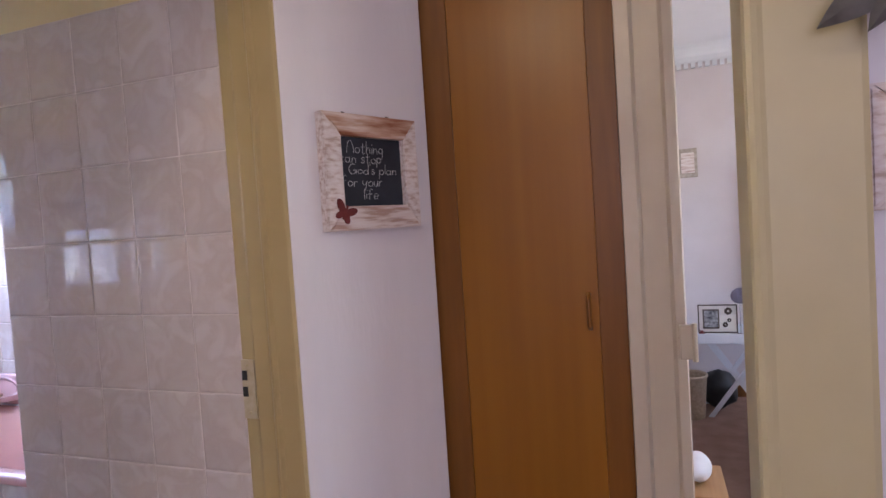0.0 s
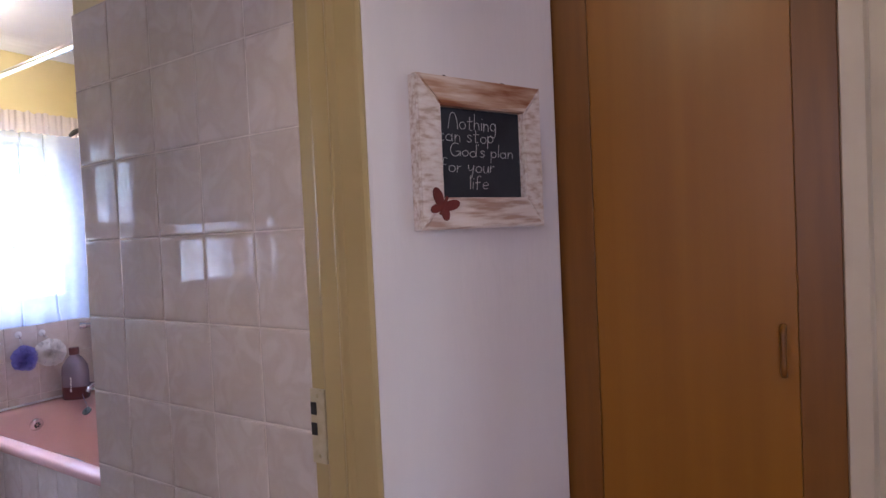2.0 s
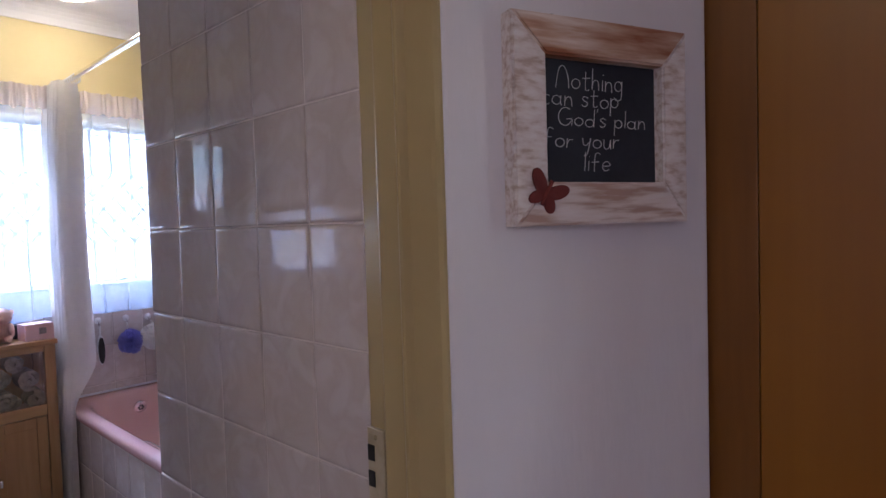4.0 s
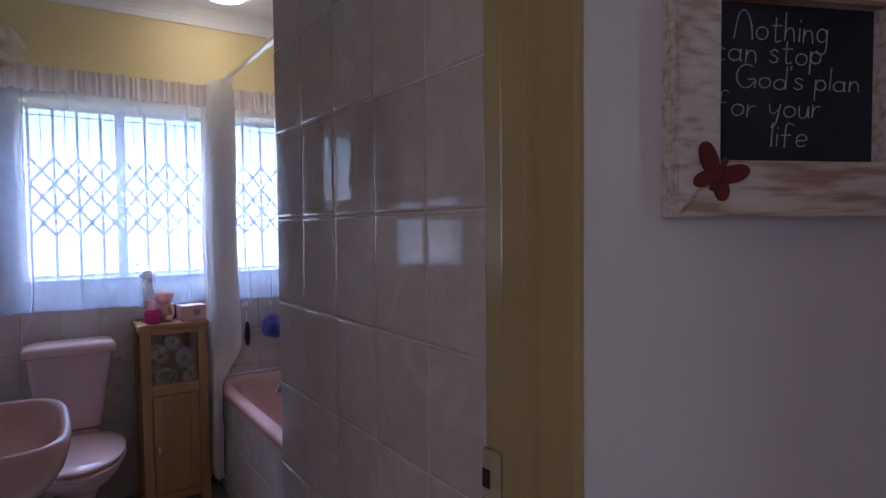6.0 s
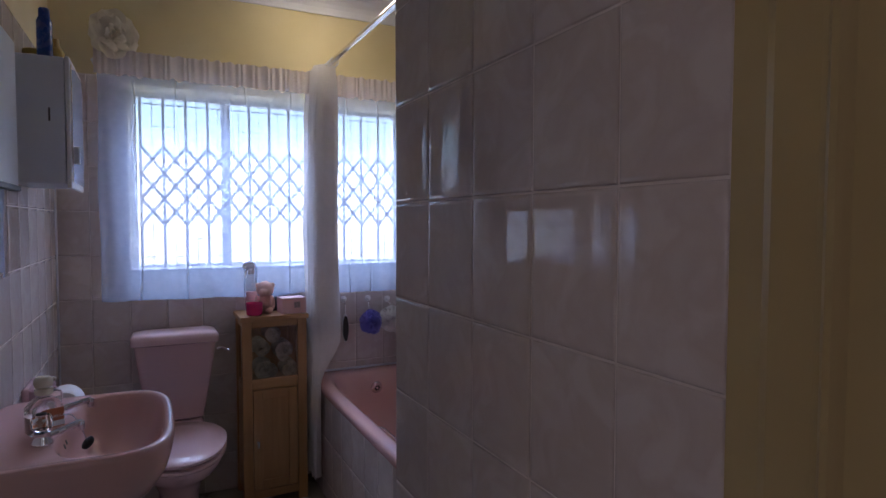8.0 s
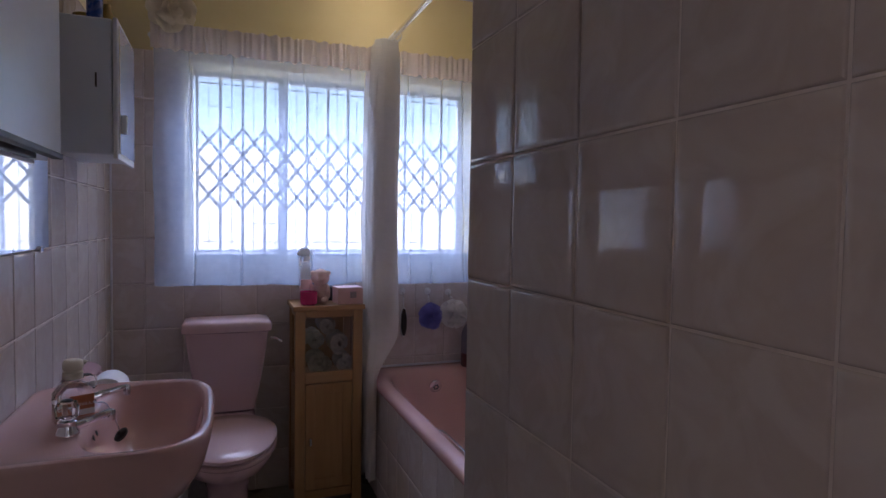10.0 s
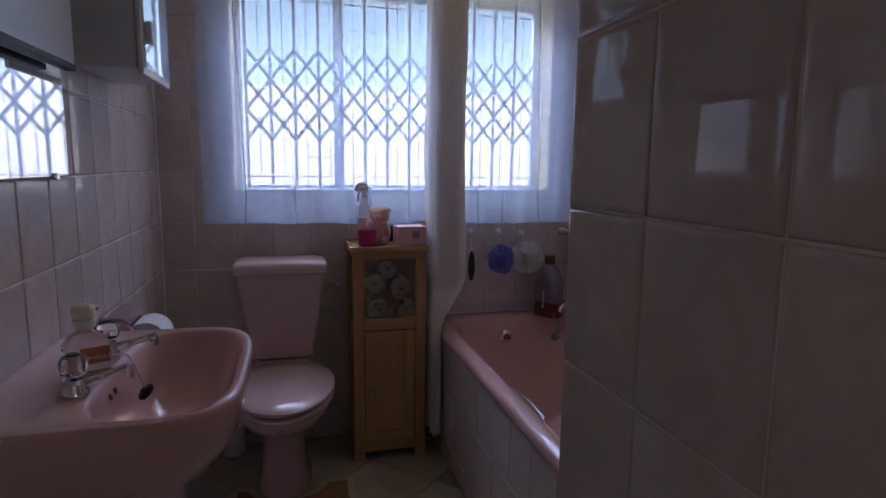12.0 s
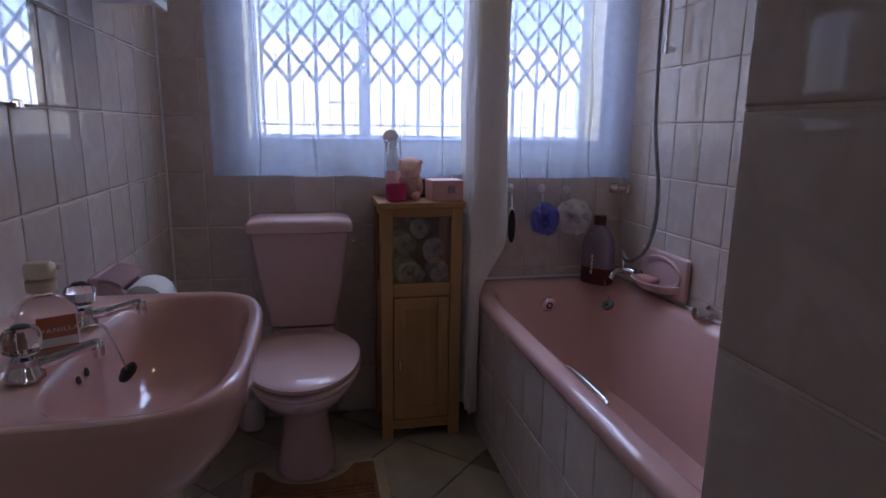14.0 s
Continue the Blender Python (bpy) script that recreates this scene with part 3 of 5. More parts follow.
for x in (0.075, 0.225):
    part("hanging_loop", tube(bend([(PX + x, -0.012, PZ + PH - 0.001), (PX + x, -0.012, PZ + PH + 0.005), (PX + x + 0.008, -0.012, PZ + PH + 0.004), (PX + x + 0.008, -0.012, PZ + PH - 0.001)], 4), 0.0016, 6), DARK, pic)

# ---- window, burglar bars and curtains ----
win = thing("window_1", "white painted three-light window behind burglar bars", "window", kind="structure")
FX0, FX1 = -3.50, -3.46
for y0, y1, z0, z1 in ((OY0, OY0 + 0.03, OZ0, OZ1), (OY1 - 0.03, OY1, OZ0, OZ1), (OY0 + 0.03, OY1 - 0.03, OZ0, OZ0 + 0.02), (OY0 + 0.03, OY1 - 0.03, OZ1 - 0.02, OZ1),
                       (1.545, 1.585, OZ0 + 0.02, OZ1 - 0.02), (2.015, 2.055, OZ0 + 0.02, OZ1 - 0.02)):
    part("window_frame", box(FX0, FX1, y0, y1, z0, z1, 0.003), WHITE_PAINT, win)
for y0, y1 in ((OY0 + 0.03, 1.545), (1.585, 2.015), (2.055, OY1 - 0.03)):
    p = part("pane", box(-3.483, -3.479, y0, y1, OZ0 + 0.02, OZ1 - 0.02), GLASS, win)
    p.visible_shadow = False
part("window_sill", box(-3.455, -3.29, OY0, OY1, OZ0 - 0.012, OZ0 + 0.006, 0.003), SILL, win)

gate = thing("burglar_trellis", "white painted steel trellis of crossing flat bars", "burglar bars")
BAR_X = -3.435
ys = [OY0 + 0.045 + 0.0985 * i for i in range(14)]
for y in ys:
    part("upright_bar", box(BAR_X - 0.006, BAR_X + 0.006, y - 0.0065, y + 0.0065, OZ0 + 0.006, OZ1, 0.001), WHITE_PAINT, gate)
for y in [(a + b) / 2 for a, b in zip(ys, ys[1:])]:
    part("thin_bar", box(BAR_X - 0.030, BAR_X - 0.025, y - 0.0018, y + 0.0018, OZ0 + 0.006, OZ1), WHITE_PAINT, gate)
for z in (OZ0 + 0.055, OZ1 - 0.05):
    part("level_bar", box(BAR_X - 0.024, BAR_X - 0.018, OY0, OY1, z - 0.003, z + 0.003), WHITE_PAINT, gate)
for i in range(13):
    for k in range(6):
        za = 1.285 + 0.0615 * k
        zb = za + 0.0615
        ya, yb = (ys[i], (ys[i] + ys[i + 1]) / 2)
        if k % 2:
            ya, yb = yb, ya
        for y0, y1 in ((ya, yb), (2 * yb - ya, yb) if k % 2 == 0 else (ya, 2 * ya - yb)):
            d = Vector((0, y1 - y0, zb - za))
            nrm = Vector((0, -d.z, d.y)).normalized() * 0.0068
            a, b = Vector((BAR_X + 0.010, y0, za)), Vector((BAR_X + 0.010, y1, zb))
            lp = [a + nrm, b + nrm, b - nrm, a - nrm]
            part("lattice_bar", rings([lp, [p + Vector((0.004, 0, 0)) for p in lp]]), WHITE_PAINT, gate)

mids = [(a + b) / 2 for a, b in zip(ys, ys[1:])]
for i, z in ((0, 1.755), (2, 1.215), (4, 1.755), (6, 1.215), (9, 1.755), (9, 1.215), (11, 1.755)):
    part("short_bar", box(BAR_X - 0.030, BAR_X - 0.025, mids[i] + 0.003, mids[i + 1] - 0.003, z - 0.0025, z + 0.0025), WHITE_PAINT, gate)

CY0, CY1, CZ0, CZ1 = 1.03, 2.585, 0.955, 1.985


# creases pressed into the net: place across, lean, depth
CREASES = [(0.085, 0.012, 0.016), (0.19, 0.03, 0.020), (0.335, 0.045, 0.024), (0.385, 0.03, 0.020), (0.52, -0.008, 0.018), (0.655, -0.03, 0.022), (0.70, 0.008, 0.018), (0.80, -0.02, 0.022), (0.875, 0.012, 0.018)]


def curtain_fold(u, v):
    y = CY0 + (CY1 - CY0) * u
    amp = 0.003 + 0.0055 * v
    w = 0.16 * math.sin(u * 118 + 4.5 * noise.noise(Vector((u * 9, v * 1.0, 0)))) + 0.9 * math.sin(u * 41 + 4 * noise.noise(Vector((u * 5, v * 0.8, 4))))
    z = CZ1 - 0.03 - (CZ1 - 0.03 - CZ0 - 0.02 * noise.noise(Vector((u * 6, 0, 2)))) * v + 0.018 * u * (0 if v < 0.5 else -1)
    for c, lean, depth in CREASES:
        d = (u - c - lean * v - 0.006 * noise.noise(Vector((v * 4, c * 9, 0)))) / 0.0021
        if abs(d) < 3:
            w += depth / amp * 0.75 * math.exp(-d * d) * max(0.0, noise.noise(Vector((v * 3.1, c * 31, 2))) + 0.45)
    return (-3.195 + amp * w, y + 0.01 * noise.noise(Vector((u * 12, v * 3, 7))), z)


net = thing("net_curtain", "sheer white net curtain with a gathered heading over the window", "curtain")
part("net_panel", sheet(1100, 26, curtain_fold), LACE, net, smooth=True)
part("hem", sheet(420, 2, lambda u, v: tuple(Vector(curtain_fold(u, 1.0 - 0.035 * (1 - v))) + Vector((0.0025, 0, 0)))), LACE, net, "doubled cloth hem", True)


def heading(u, v):
    y = CY0 - 0.01 + (CY1 - CY0 + 0.02) * u
    w = math.sin(u * 330 + 5 * noise.noise(Vector((u * 30, 0, 1)))) + 0.6 * math.sin(u * 187 + 3 * noise.noise(Vector((u * 12, 0, 5))))
    return (-3.180 + (0.0045 - 0.003 * abs(v - 0.5)) * w, y, CZ1 + 0.040 - 0.105 * v + 0.012 * noise.noise(Vector((u * 60, v, 3))))


part("gathered_heading", sheet(900, 6, heading), LACE_HEAD, net, "beige frilled heading", True)
part("curtain_rod", tube([(-3.195, CY0 - 0.02, 1.975), (-3.195, CY1, 1.975)], 0.006), WHITE_PAINT, net, smooth=True)
for y in (CY0 - 0.01, CY1 - 0.01):
    part("bracket", box(-3.29, -3.19, y - 0.006, y + 0.006, 1.965, 1.985, 0.002), WHITE_PAINT, net)

# ---- bath ----
BX0, BX1, BY0, BY1, RIM = -3.283, -1.495, 1.930, 2.612, 0.525
bath = thing("bathtub", "pink built-in bathtub with a rounded rim", "bathtub")
bcx, bcy, bhx, bhy = (BX0 + BX1) / 2, (BY0 + BY1) / 2, (BX1 - BX0) / 2, (BY1 - BY0) / 2
L = []
for hx, hy, pw, z in ((bhx - 0.002, bhy - 0.002, 40, RIM - 0.036), (bhx, bhy, 40, RIM - 0.032), (bhx, bhy, 40, RIM - 0.014), (bhx - 0.004, bhy - 0.004, 34, RIM - 0.005), (bhx - 0.012, bhy - 0.012, 28, RIM),
                      (bhx - 0.050, bhy - 0.048, 8, RIM - 0.001), (bhx - 0.062, bhy - 0.060, 6.5, RIM - 0.006), (bhx - 0.072, bhy - 0.070, 6, RIM - 0.022),
                      (bhx - 0.105, bhy - 0.110, 5, RIM - 0.14), (bhx - 0.150, bhy - 0.135, 4.5, RIM - 0.28), (bhx - 0.200, bhy - 0.170, 4, RIM - 0.36), (bhx - 0.29, bhy - 0.23, 4, RIM - 0.385)):
    L.append([(x, y, z) for x, y in outline(hx, hy, pw, 96, bcx, bcy)])
part("tub", rings(L, False, True), PINK_WARM, bath, smooth=True)
ofl = part("overflow", rings([[(x, 0.026 * math.cos(a), 0.026 * math.sin(a)) for a in [i * math.pi / 10 for i in range(20)]] for x in (0.0, 0.008)] + [[(0.013, 0.016 * math.cos(a), 0.016 * math.sin(a)) for a in [i * math.pi / 10 for i in range(20)]]]), CHROME, bath, "round chrome overflow grille", True)
ofl.matrix_basis = pose(-3.176, 2.262, 0.442, 0, 12, 0) @ Matrix.Scale(1.2, 4)
for i in range(6):
    a = i * math.pi / 3
    h = part("overflow_hole", lathe([(0.004, 0), (0.004, 0.0006)], n=10), DARK, ofl)
    h.matrix_basis = pose(0.0135, 0.009 * math.cos(a), 0.009 * math.sin(a), 0, 90, 0)
part("grab_handle", tube(bend([(-2.47, 2.004, 0.470), (-2.465, 2.020, 0.482), (-2.445, 2.030, 0.488), (-2.26, 2.032, 0.486), (-2.245, 2.024, 0.480), (-2.238, 2.006, 0.468)], 6), 0.0046, 12), CHROME, bath, "curved chrome grab handle", True)
apron = tagged(part("bath_apron", box(-3.285, END_X - 0.002, 1.946, 1.985, -0.005, RIM - 0.037), GROUT), "pale tiled panel along the bath front", "bath panel", "", "structure")

# sealant beads along the bath and up the corner beside the basin
setting("trim_bath_bead_west", tube([(-3.277, 1.95, RIM + 0.003), (-3.277, 2.60, RIM + 0.003)], 0.007, 8), WHITE_PAINT, "white sealant bead along the bath edge", "sealant")
setting("trim_bath_bead_north", tube([(-3.27, 2.606, RIM + 0.003), (END_X - 0.01, 2.606, RIM + 0.003)], 0.007, 8), WHITE_PAINT, "white sealant bead along the bath edge", "sealant")
setting("trim_corner_bead", tube([(WIN_X + 0.009, LEFT_Y + 0.009, 0.001), (WIN_X + 0.009, LEFT_Y + 0.009, TILE_TOP)], 0.006, 8), WHITE_PAINT, "white sealant bead in the tiled corner", "sealant")

# ---- toilet ----
toilet = thing("toilet", "pink close-coupled toilet with a closed lid", "toilet", at=(-3.28, 1.312, 0))


def oval(hx0, hx1, hy, z, xc, n=36, back=2.2, front=2.0):
    """Egg outline: blunt at the back, rounder towards the front (+x)."""
    pts = []
    for i in range(n):
        a = 2 * math.pi * i / n
        c, s = math.cos(a), math.sin(a)
        pw = front if c > 0 else back
        hx = hx1 if c > 0 else hx0
        pts.append((xc + hx * math.copysign(abs(c) ** (2 / pw), c), hy * math.copysign(abs(s) ** (2 / pw), s), z))
    return pts


part("bowl", rings([oval(0.17, 0.185, 0.098, 0.0, 0.27, front=2.6, back=4), oval(0.17, 0.182, 0.096, 0.02, 0.27, front=2.6, back=4), oval(0.15, 0.155, 0.078, 0.10, 0.27, front=2.5, back=3.5),
                    oval(0.155, 0.160, 0.080, 0.18, 0.275, back=3), oval(0.18, 0.20, 0.115, 0.26, 0.31), oval(0.21, 0.265, 0.155, 0.31, 0.35), oval(0.22, 0.29, 0.172, 0.350, 0.36), oval(0.215, 0.29, 0.172, 0.366, 0.36)]), PINK, toilet, smooth=True)
part("back_deck", box(0.02, 0.20, -0.115, 0.115, 0.28, 0.412, 0.03, 4), PINK, toilet, smooth=True)
part("seat", rings([oval(0.19, 0.297, 0.178, 0.368, 0.37), oval(0.195, 0.304, 0.183, 0.374, 0.37), oval(0.195, 0.304, 0.183, 0.383, 0.37), oval(0.19, 0.297, 0.178, 0.388, 0.37)]), PINK_SEAT, toilet, smooth=True)
part("lid", rings([oval(0.195, 0.295, 0.178, 0.3915, 0.37), oval(0.20, 0.302, 0.183, 0.397, 0.37), oval(0.20, 0.302, 0.183, 0.407, 0.37), oval(0.19, 0.290, 0.172, 0.416, 0.37), oval(0.12, 0.20, 0.11, 0.420, 0.37)]), PINK_SEAT, toilet, smooth=True)


def rrect(x0, x1, hy, z, r=9):
    return [(x, y, z) for x, y in outline((x1 - x0) / 2, hy, r, 40, (x0 + x1) / 2, 0)]


part("cistern", rings([rrect(0.014, 0.140, 0.098, 0.412), rrect(0.012, 0.158, 0.112, 0.425), rrect(0.010, 0.170, 0.126, 0.50), rrect(0.008, 0.182, 0.150, 0.64), rrect(0.006, 0.188, 0.166, 0.762)]), PINK, toilet, smooth=True)
part("cistern_lid", rings([rrect(0.003, 0.194, 0.172, 0.7625, 12), rrect(0.0, 0.202, 0.178, 0.767, 10), rrect(0.0, 0.203, 0.179, 0.786, 9), rrect(0.002, 0.201, 0.176, 0.800, 8), rrect(0.010, 0.192, 0.166, 0.810, 7), rrect(0.03, 0.165, 0.135, 0.815, 6), rrect(0.07, 0.12, 0.06, 0.816, 5)]), PINK, toilet, smooth=True)
part("flush_lever", tube(bend([(0.10, 0.178, 0.715), (0.10, 0.196, 0.716), (0.125, 0.205, 0.718), (0.150, 0.214, 0.714), (0.155, 0.222, 0.712)], 5), [0.006] * 11 + [0.005] * 10, 10), CHROME, toilet, "small chrome flush lever", True)

# white cleaner block tub beside the toilet
bin_ = part("toilet_brush_pot", lathe([(0.040, 0), (0.044, 0.004), (0.048, 0.125), (0.044, 0.127), (0.040, 0.02)], -3.222, 1.108), WHITE_PAINT, None, smooth=True)
tagged(bin_, "round white plastic toilet brush pot beside the toilet", "brush pot")

# ---- pine cabinet ----
KX0, KX1, KY0, KY1, KH = -3.27, -3.03, 1.576, 1.870, 0.872
cab = thing("pine_cabinet", "narrow honey pine bathroom cabinet with a glazed top", "cabinet")
for x in (KX0, KX1 - 0.034):
    for y in (KY0 + 0.003, KY1 - 0.045):
        part("leg", box(x, x + 0.034, y, y + 0.042, 0, KH - 0.022, 0.002), PINE, cab)
part("top", box(KX0 - 0.004, KX1 + 0.008, KY0 - 0.006, KY1 + 0.006, KH - 0.021, KH, 0.003), PINE_FLAT, cab)
for z in (0.045, 0.545):
    part("shelf", box(KX0 + 0.034, KX1 - 0.036, KY0 + 0.014, KY1 - 0.014, z, z + 0.018, 0.001), PINE_FLAT, cab)
for z0, z1 in ((0.035, 0.072), (0.538, 0.586), (KH - 0.052, KH - 0.022)):
    part("rail", box(KX1 - 0.026, KX1 - 0.003, KY0 + 0.0455, KY1 - 0.0455, z0, z1, 0.002), PINE_FLAT, cab)
part("back_panel", box(KX0 + 0.006, KX0 + 0.012, KY0 + 0.038, KY1 - 0.038, 0.06, KH - 0.022), PINE, cab)
for y in (KY0 + 0.010, KY1 - 0.018):
    part("side_panel", box(KX0 + 0.035, KX1 - 0.035, y, y + 0.008, 0.063, 0.545), PINE, cab)
    part("side_rail", box(KX0 + 0.035, KX1 - 0.035, y, y + 0.008, KH - 0.055, KH - 0.022), PINE, cab)
    gp = part("side_pane", box(KX0 + 0.035, KX1 - 0.035, y + 0.003, y + 0.005, 0.563, KH - 0.055), GLASS, cab)
    gp.visible_shadow = False
kd = part("door", box(KX1 - 0.022, KX1 - 0.008, KY0 + 0.048, KY1 - 0.048, 0.076, 0.534, 0.002), PINE, cab, "framed pine door")
for y0, y1, z0, z1 in ((KY0 + 0.048, KY0 + 0.088, 0.076, 0.534), (KY1 - 0.088, KY1 - 0.048, 0.076, 0.534), (KY0 + 0.0885, KY1 - 0.0885, 0.076, 0.118), (KY0 + 0.0885, KY1 - 0.0885, 0.490, 0.534)):
    part("door_rail", box(KX1 - 0.0078, KX1 - 0.001, y0, y1, z0, z1, 0.0015), PINE, kd)
part("door_knob", box(KX1 - 0.001, KX1 + 0.014, KY0 + 0.062, KY0 + 0.073, 0.272, 0.306, 0.003), CHROME, kd, "small square metal knob")
pane = part("door_pane", box(KX1 - 0.018, KX1 - 0.015, KY0 + 0.046, KY1 - 0.046, 0.587, KH - 0.053), GLASS, cab)
pane.visible_shadow = False


def towel_roll(y, z, r, seed):
    """A towel rolled up, its spiral end to the front."""
    ob = thing("rolled_towel", "rolled beige and cream towel behind the cabinet glass", "towel", "rolled towels in the cabinet", at=(-3.178, y, z))
    pts = []
    turns = 2.0
    for i in range(70):
        a = i / 69 * turns * 2 * math.pi
        rr = 0.006 + (r - 0.015) * i / 69
        rr *= 1 + 0.16 * noise.noise(Vector((a * 0.8, seed, 0)))
        pts.append((rr * math.cos(a + seed), rr * math.sin(a + seed)))
    loops = []
    for x in (0.0, 0.03, 0.06, 0.09, 0.118):
        lp = []
        for sgn, seq in ((1, pts), (-1, pts[::-1])):
            for (py, pz) in seq:
                k = 1 + sgn * 0.0082 * (1 + 0.5 * noise.noise(Vector((py * 70, pz * 70, seed + x * 20)))) / max(math.hypot(py, pz), 0.011)
                lp.append((x + (0.006 * noise.noise(Vector((py * 60, pz * 60, seed))) if x > 0.1 else 0), py * k, pz * k))
        loops.append(lp)
    part("towel_body", rings(loops), TOWEL, ob, smooth=True)


for i, (y, z, r) in enumerate(((1.684, 0.6190, 0.056), (1.790, 0.609, 0.045), (1.667, 0.7150, 0.046), (1.774, 0.701, 0.051), (1.716, 0.778, 0.041))):
    towel_roll(y, z + 0.002, r, i * 1.7)

# ---- washbasin ----
BASIN_Z = 0.80
basin = thing("washbasin", "pink ceramic pedestal washbasin fixed to the wall", "washbasin", at=(-1.972, LEFT_Y + 0.007, 0))


def basin_line(hw, y0, y1, z, pw=3.7, n=96):
    """Straight at the wall, swept round towards the room."""
    pts = []
    for i in range(n):
        a = 2 * math.pi * i / n
        c, s = math.cos(a), math.sin(a)
        p = pw if s > 0 else 14
        flare = 1 + 0.04 * s
        pts.append((hw * flare * math.copysign(abs(c) ** (2 / p), c), (y0 + y1) / 2 + (y1 - y0) / 2 * math.copysign(abs(s) ** (2 / p), s), z))
    return pts


def bowl_line(hw, y0, y1, z, n=96, pw=3.3):
    return [(x, y, z) for x, y in outline(hw, (y1 - y0) / 2, pw, n, 0, (y0 + y1) / 2)]


part("bowl", rings([basin_line(0.12, 0.02, 0.25, 0.632, 3), basin_line(0.195, 0.01, 0.325, 0.645, 3), basin_line(0.240, 0.003, 0.380, 0.674, 3.2), basin_line(0.261, 0.0, 0.403, 0.718, 3.5), basin_line(0.270, 0.0, 0.412, 0.765, 4.2),
                    basin_line(0.273, 0.0, 0.416, 0.786), basin_line(0.2725, 0.0, 0.4155, 0.794), basin_line(0.269, 0.002, 0.412, 0.800), basin_line(0.263, 0.007, 0.407, 0.802), basin_line(0.256, 0.013, 0.402, 0.801),
                    bowl_line(0.246, 0.160, 0.396, 0.799), bowl_line(0.242, 0.166, 0.393, 0.795), bowl_line(0.236, 0.173, 0.388, 0.784), bowl_line(0.218, 0.184, 0.376, 0.745), bowl_line(0.18, 0.194, 0.356, 0.705), bowl_line(0.12, 0.215, 0.330, 0.680), bowl_line(0.05, 0.245, 0.295, 0.672)]), PINK_WARM, basin, smooth=True)
part("pedestal", rings([basin_line(0.105, 0.06, 0.29, 0.0, 3), basin_line(0.10, 0.065, 0.285, 0.03, 3), basin_line(0.085, 0.075, 0.275, 0.2, 3), basin_line(0.085, 0.075, 0.275, 0.45, 3), basin_line(0.11, 0.04, 0.30, 0.655, 3)]), PINK, basin, smooth=True)
for x in (-0.015, 0.015):
    hole = part("overflow_hole", lathe([(0.006, 0), (0.006, 0.001)], n=14), DARK, basin)
    hole.matrix_basis = pose(x + 0.043, 0.1800, 0.768, -72, 0, 0)
part("drain", lathe([(0.022, 0), (0.022, 0.003), (0.012, 0.004)], 0, 0.27, 20), CHROME, basin, "chrome waste outlet", True)
bpy.data.objects["drain"].matrix_basis = pose(0, 0, 0.672)
part("waste_pipe", tube(bend([(0.06, 0.10, 0.62), (0.10, 0.12, 0.56), (0.16, 0.13, 0.53), (0.17, 0.08, 0.54), (0.17, 0.01, 0.55)], 6), 0.02, 12), WHITE_PAINT, basin, "white plastic waste pipe", True)


def pillar_tap(x, y, turn):
    ob = thing("basin_tap", "chrome pillar tap with a clear faceted knob", "tap", "basin taps", at=(x, y, BASIN_Z + 0.002), rz=turn)
    part("base", lathe([(0.026, 0), (0.026, 0.006), (0.021, 0.014), (0.019, 0.026), (0.020, 0.032), (0.012, 0.036)], n=24), CHROME, ob, smooth=True)
    part("spout", tube(bend([(0, 0.004, 0.014), (0, 0.035, 0.019), (0, 0.072, 0.026), (0, 0.092, 0.030), (0, 0.100, 0.029)], 5), [0.011] * 7 + [0.0090] * 7 + [0.0085] * 7, 14), CHROME, ob, smooth=True)
    part("nozzle", lathe([(0.009, 0.008), (0.010, 0.011), (0.010, 0.030), (0.008, 0.034)], 0, 0.100, 16), CHROME, ob, smooth=True)
    k = []
    for r, z in ((0.016, 0.037), (0.025, 0.043), (0.0275, 0.066), (0.022, 0.077), (0.014, 0.079)):
        k.append([(r * (1 - 0.10 * (i % 2)) * math.cos(i * math.pi / 8), r * (1 - 0.10 * (i % 2)) * math.sin(i * math.pi / 8), z) for i in range(16)])
    part("knob", rings(k), ACRYLIC, ob, "clear faceted acrylic knob")
    part("knob_cap", lathe([(0.012, 0.0795), (0.012, 0.082), (0.008, 0.083)], n=16), DARK, ob, "dark button cap")
    return ob


pillar_tap(-1.850, 1.003, 34).scale = (0.84, 0.84, 0.84)
pillar_tap(-2.062, 0.996, 18).scale = (0.84, 0.84, 0.84)
chain = thing("plug_and_chain", "black basin plug on a bead chain", "plug")
line = bend([(-1.995, 1.000, 0.808), (-2.005, 1.020, 0.816), (-2.010, 1.040, 0.815), (-2.005, 1.052, 0.802), (-1.995, 1.066, 0.775), (-1.991, 1.074, 0.752)], 9)
bm = bmesh.new()
for p in line:
    blob(p.x, p.y, p.z, 0.0022, 0.0022, 0.0022, bm=bm, sub=1)
part("bead_chain", bm, CHROME, chain)
plug = part("plug", lathe([(0.014, -0.004), (0.020, -0.003), (0.022, 0.004), (0.019, 0.007), (0.006, 0.009), (0.006, 0.014)], n=18), DARK, chain, "black rubber plug", True)
plug.matrix_basis = pose(-1.99, 1.078, 0.744, 40, 25, 0) @ Matrix.Scale(0.78, 4)

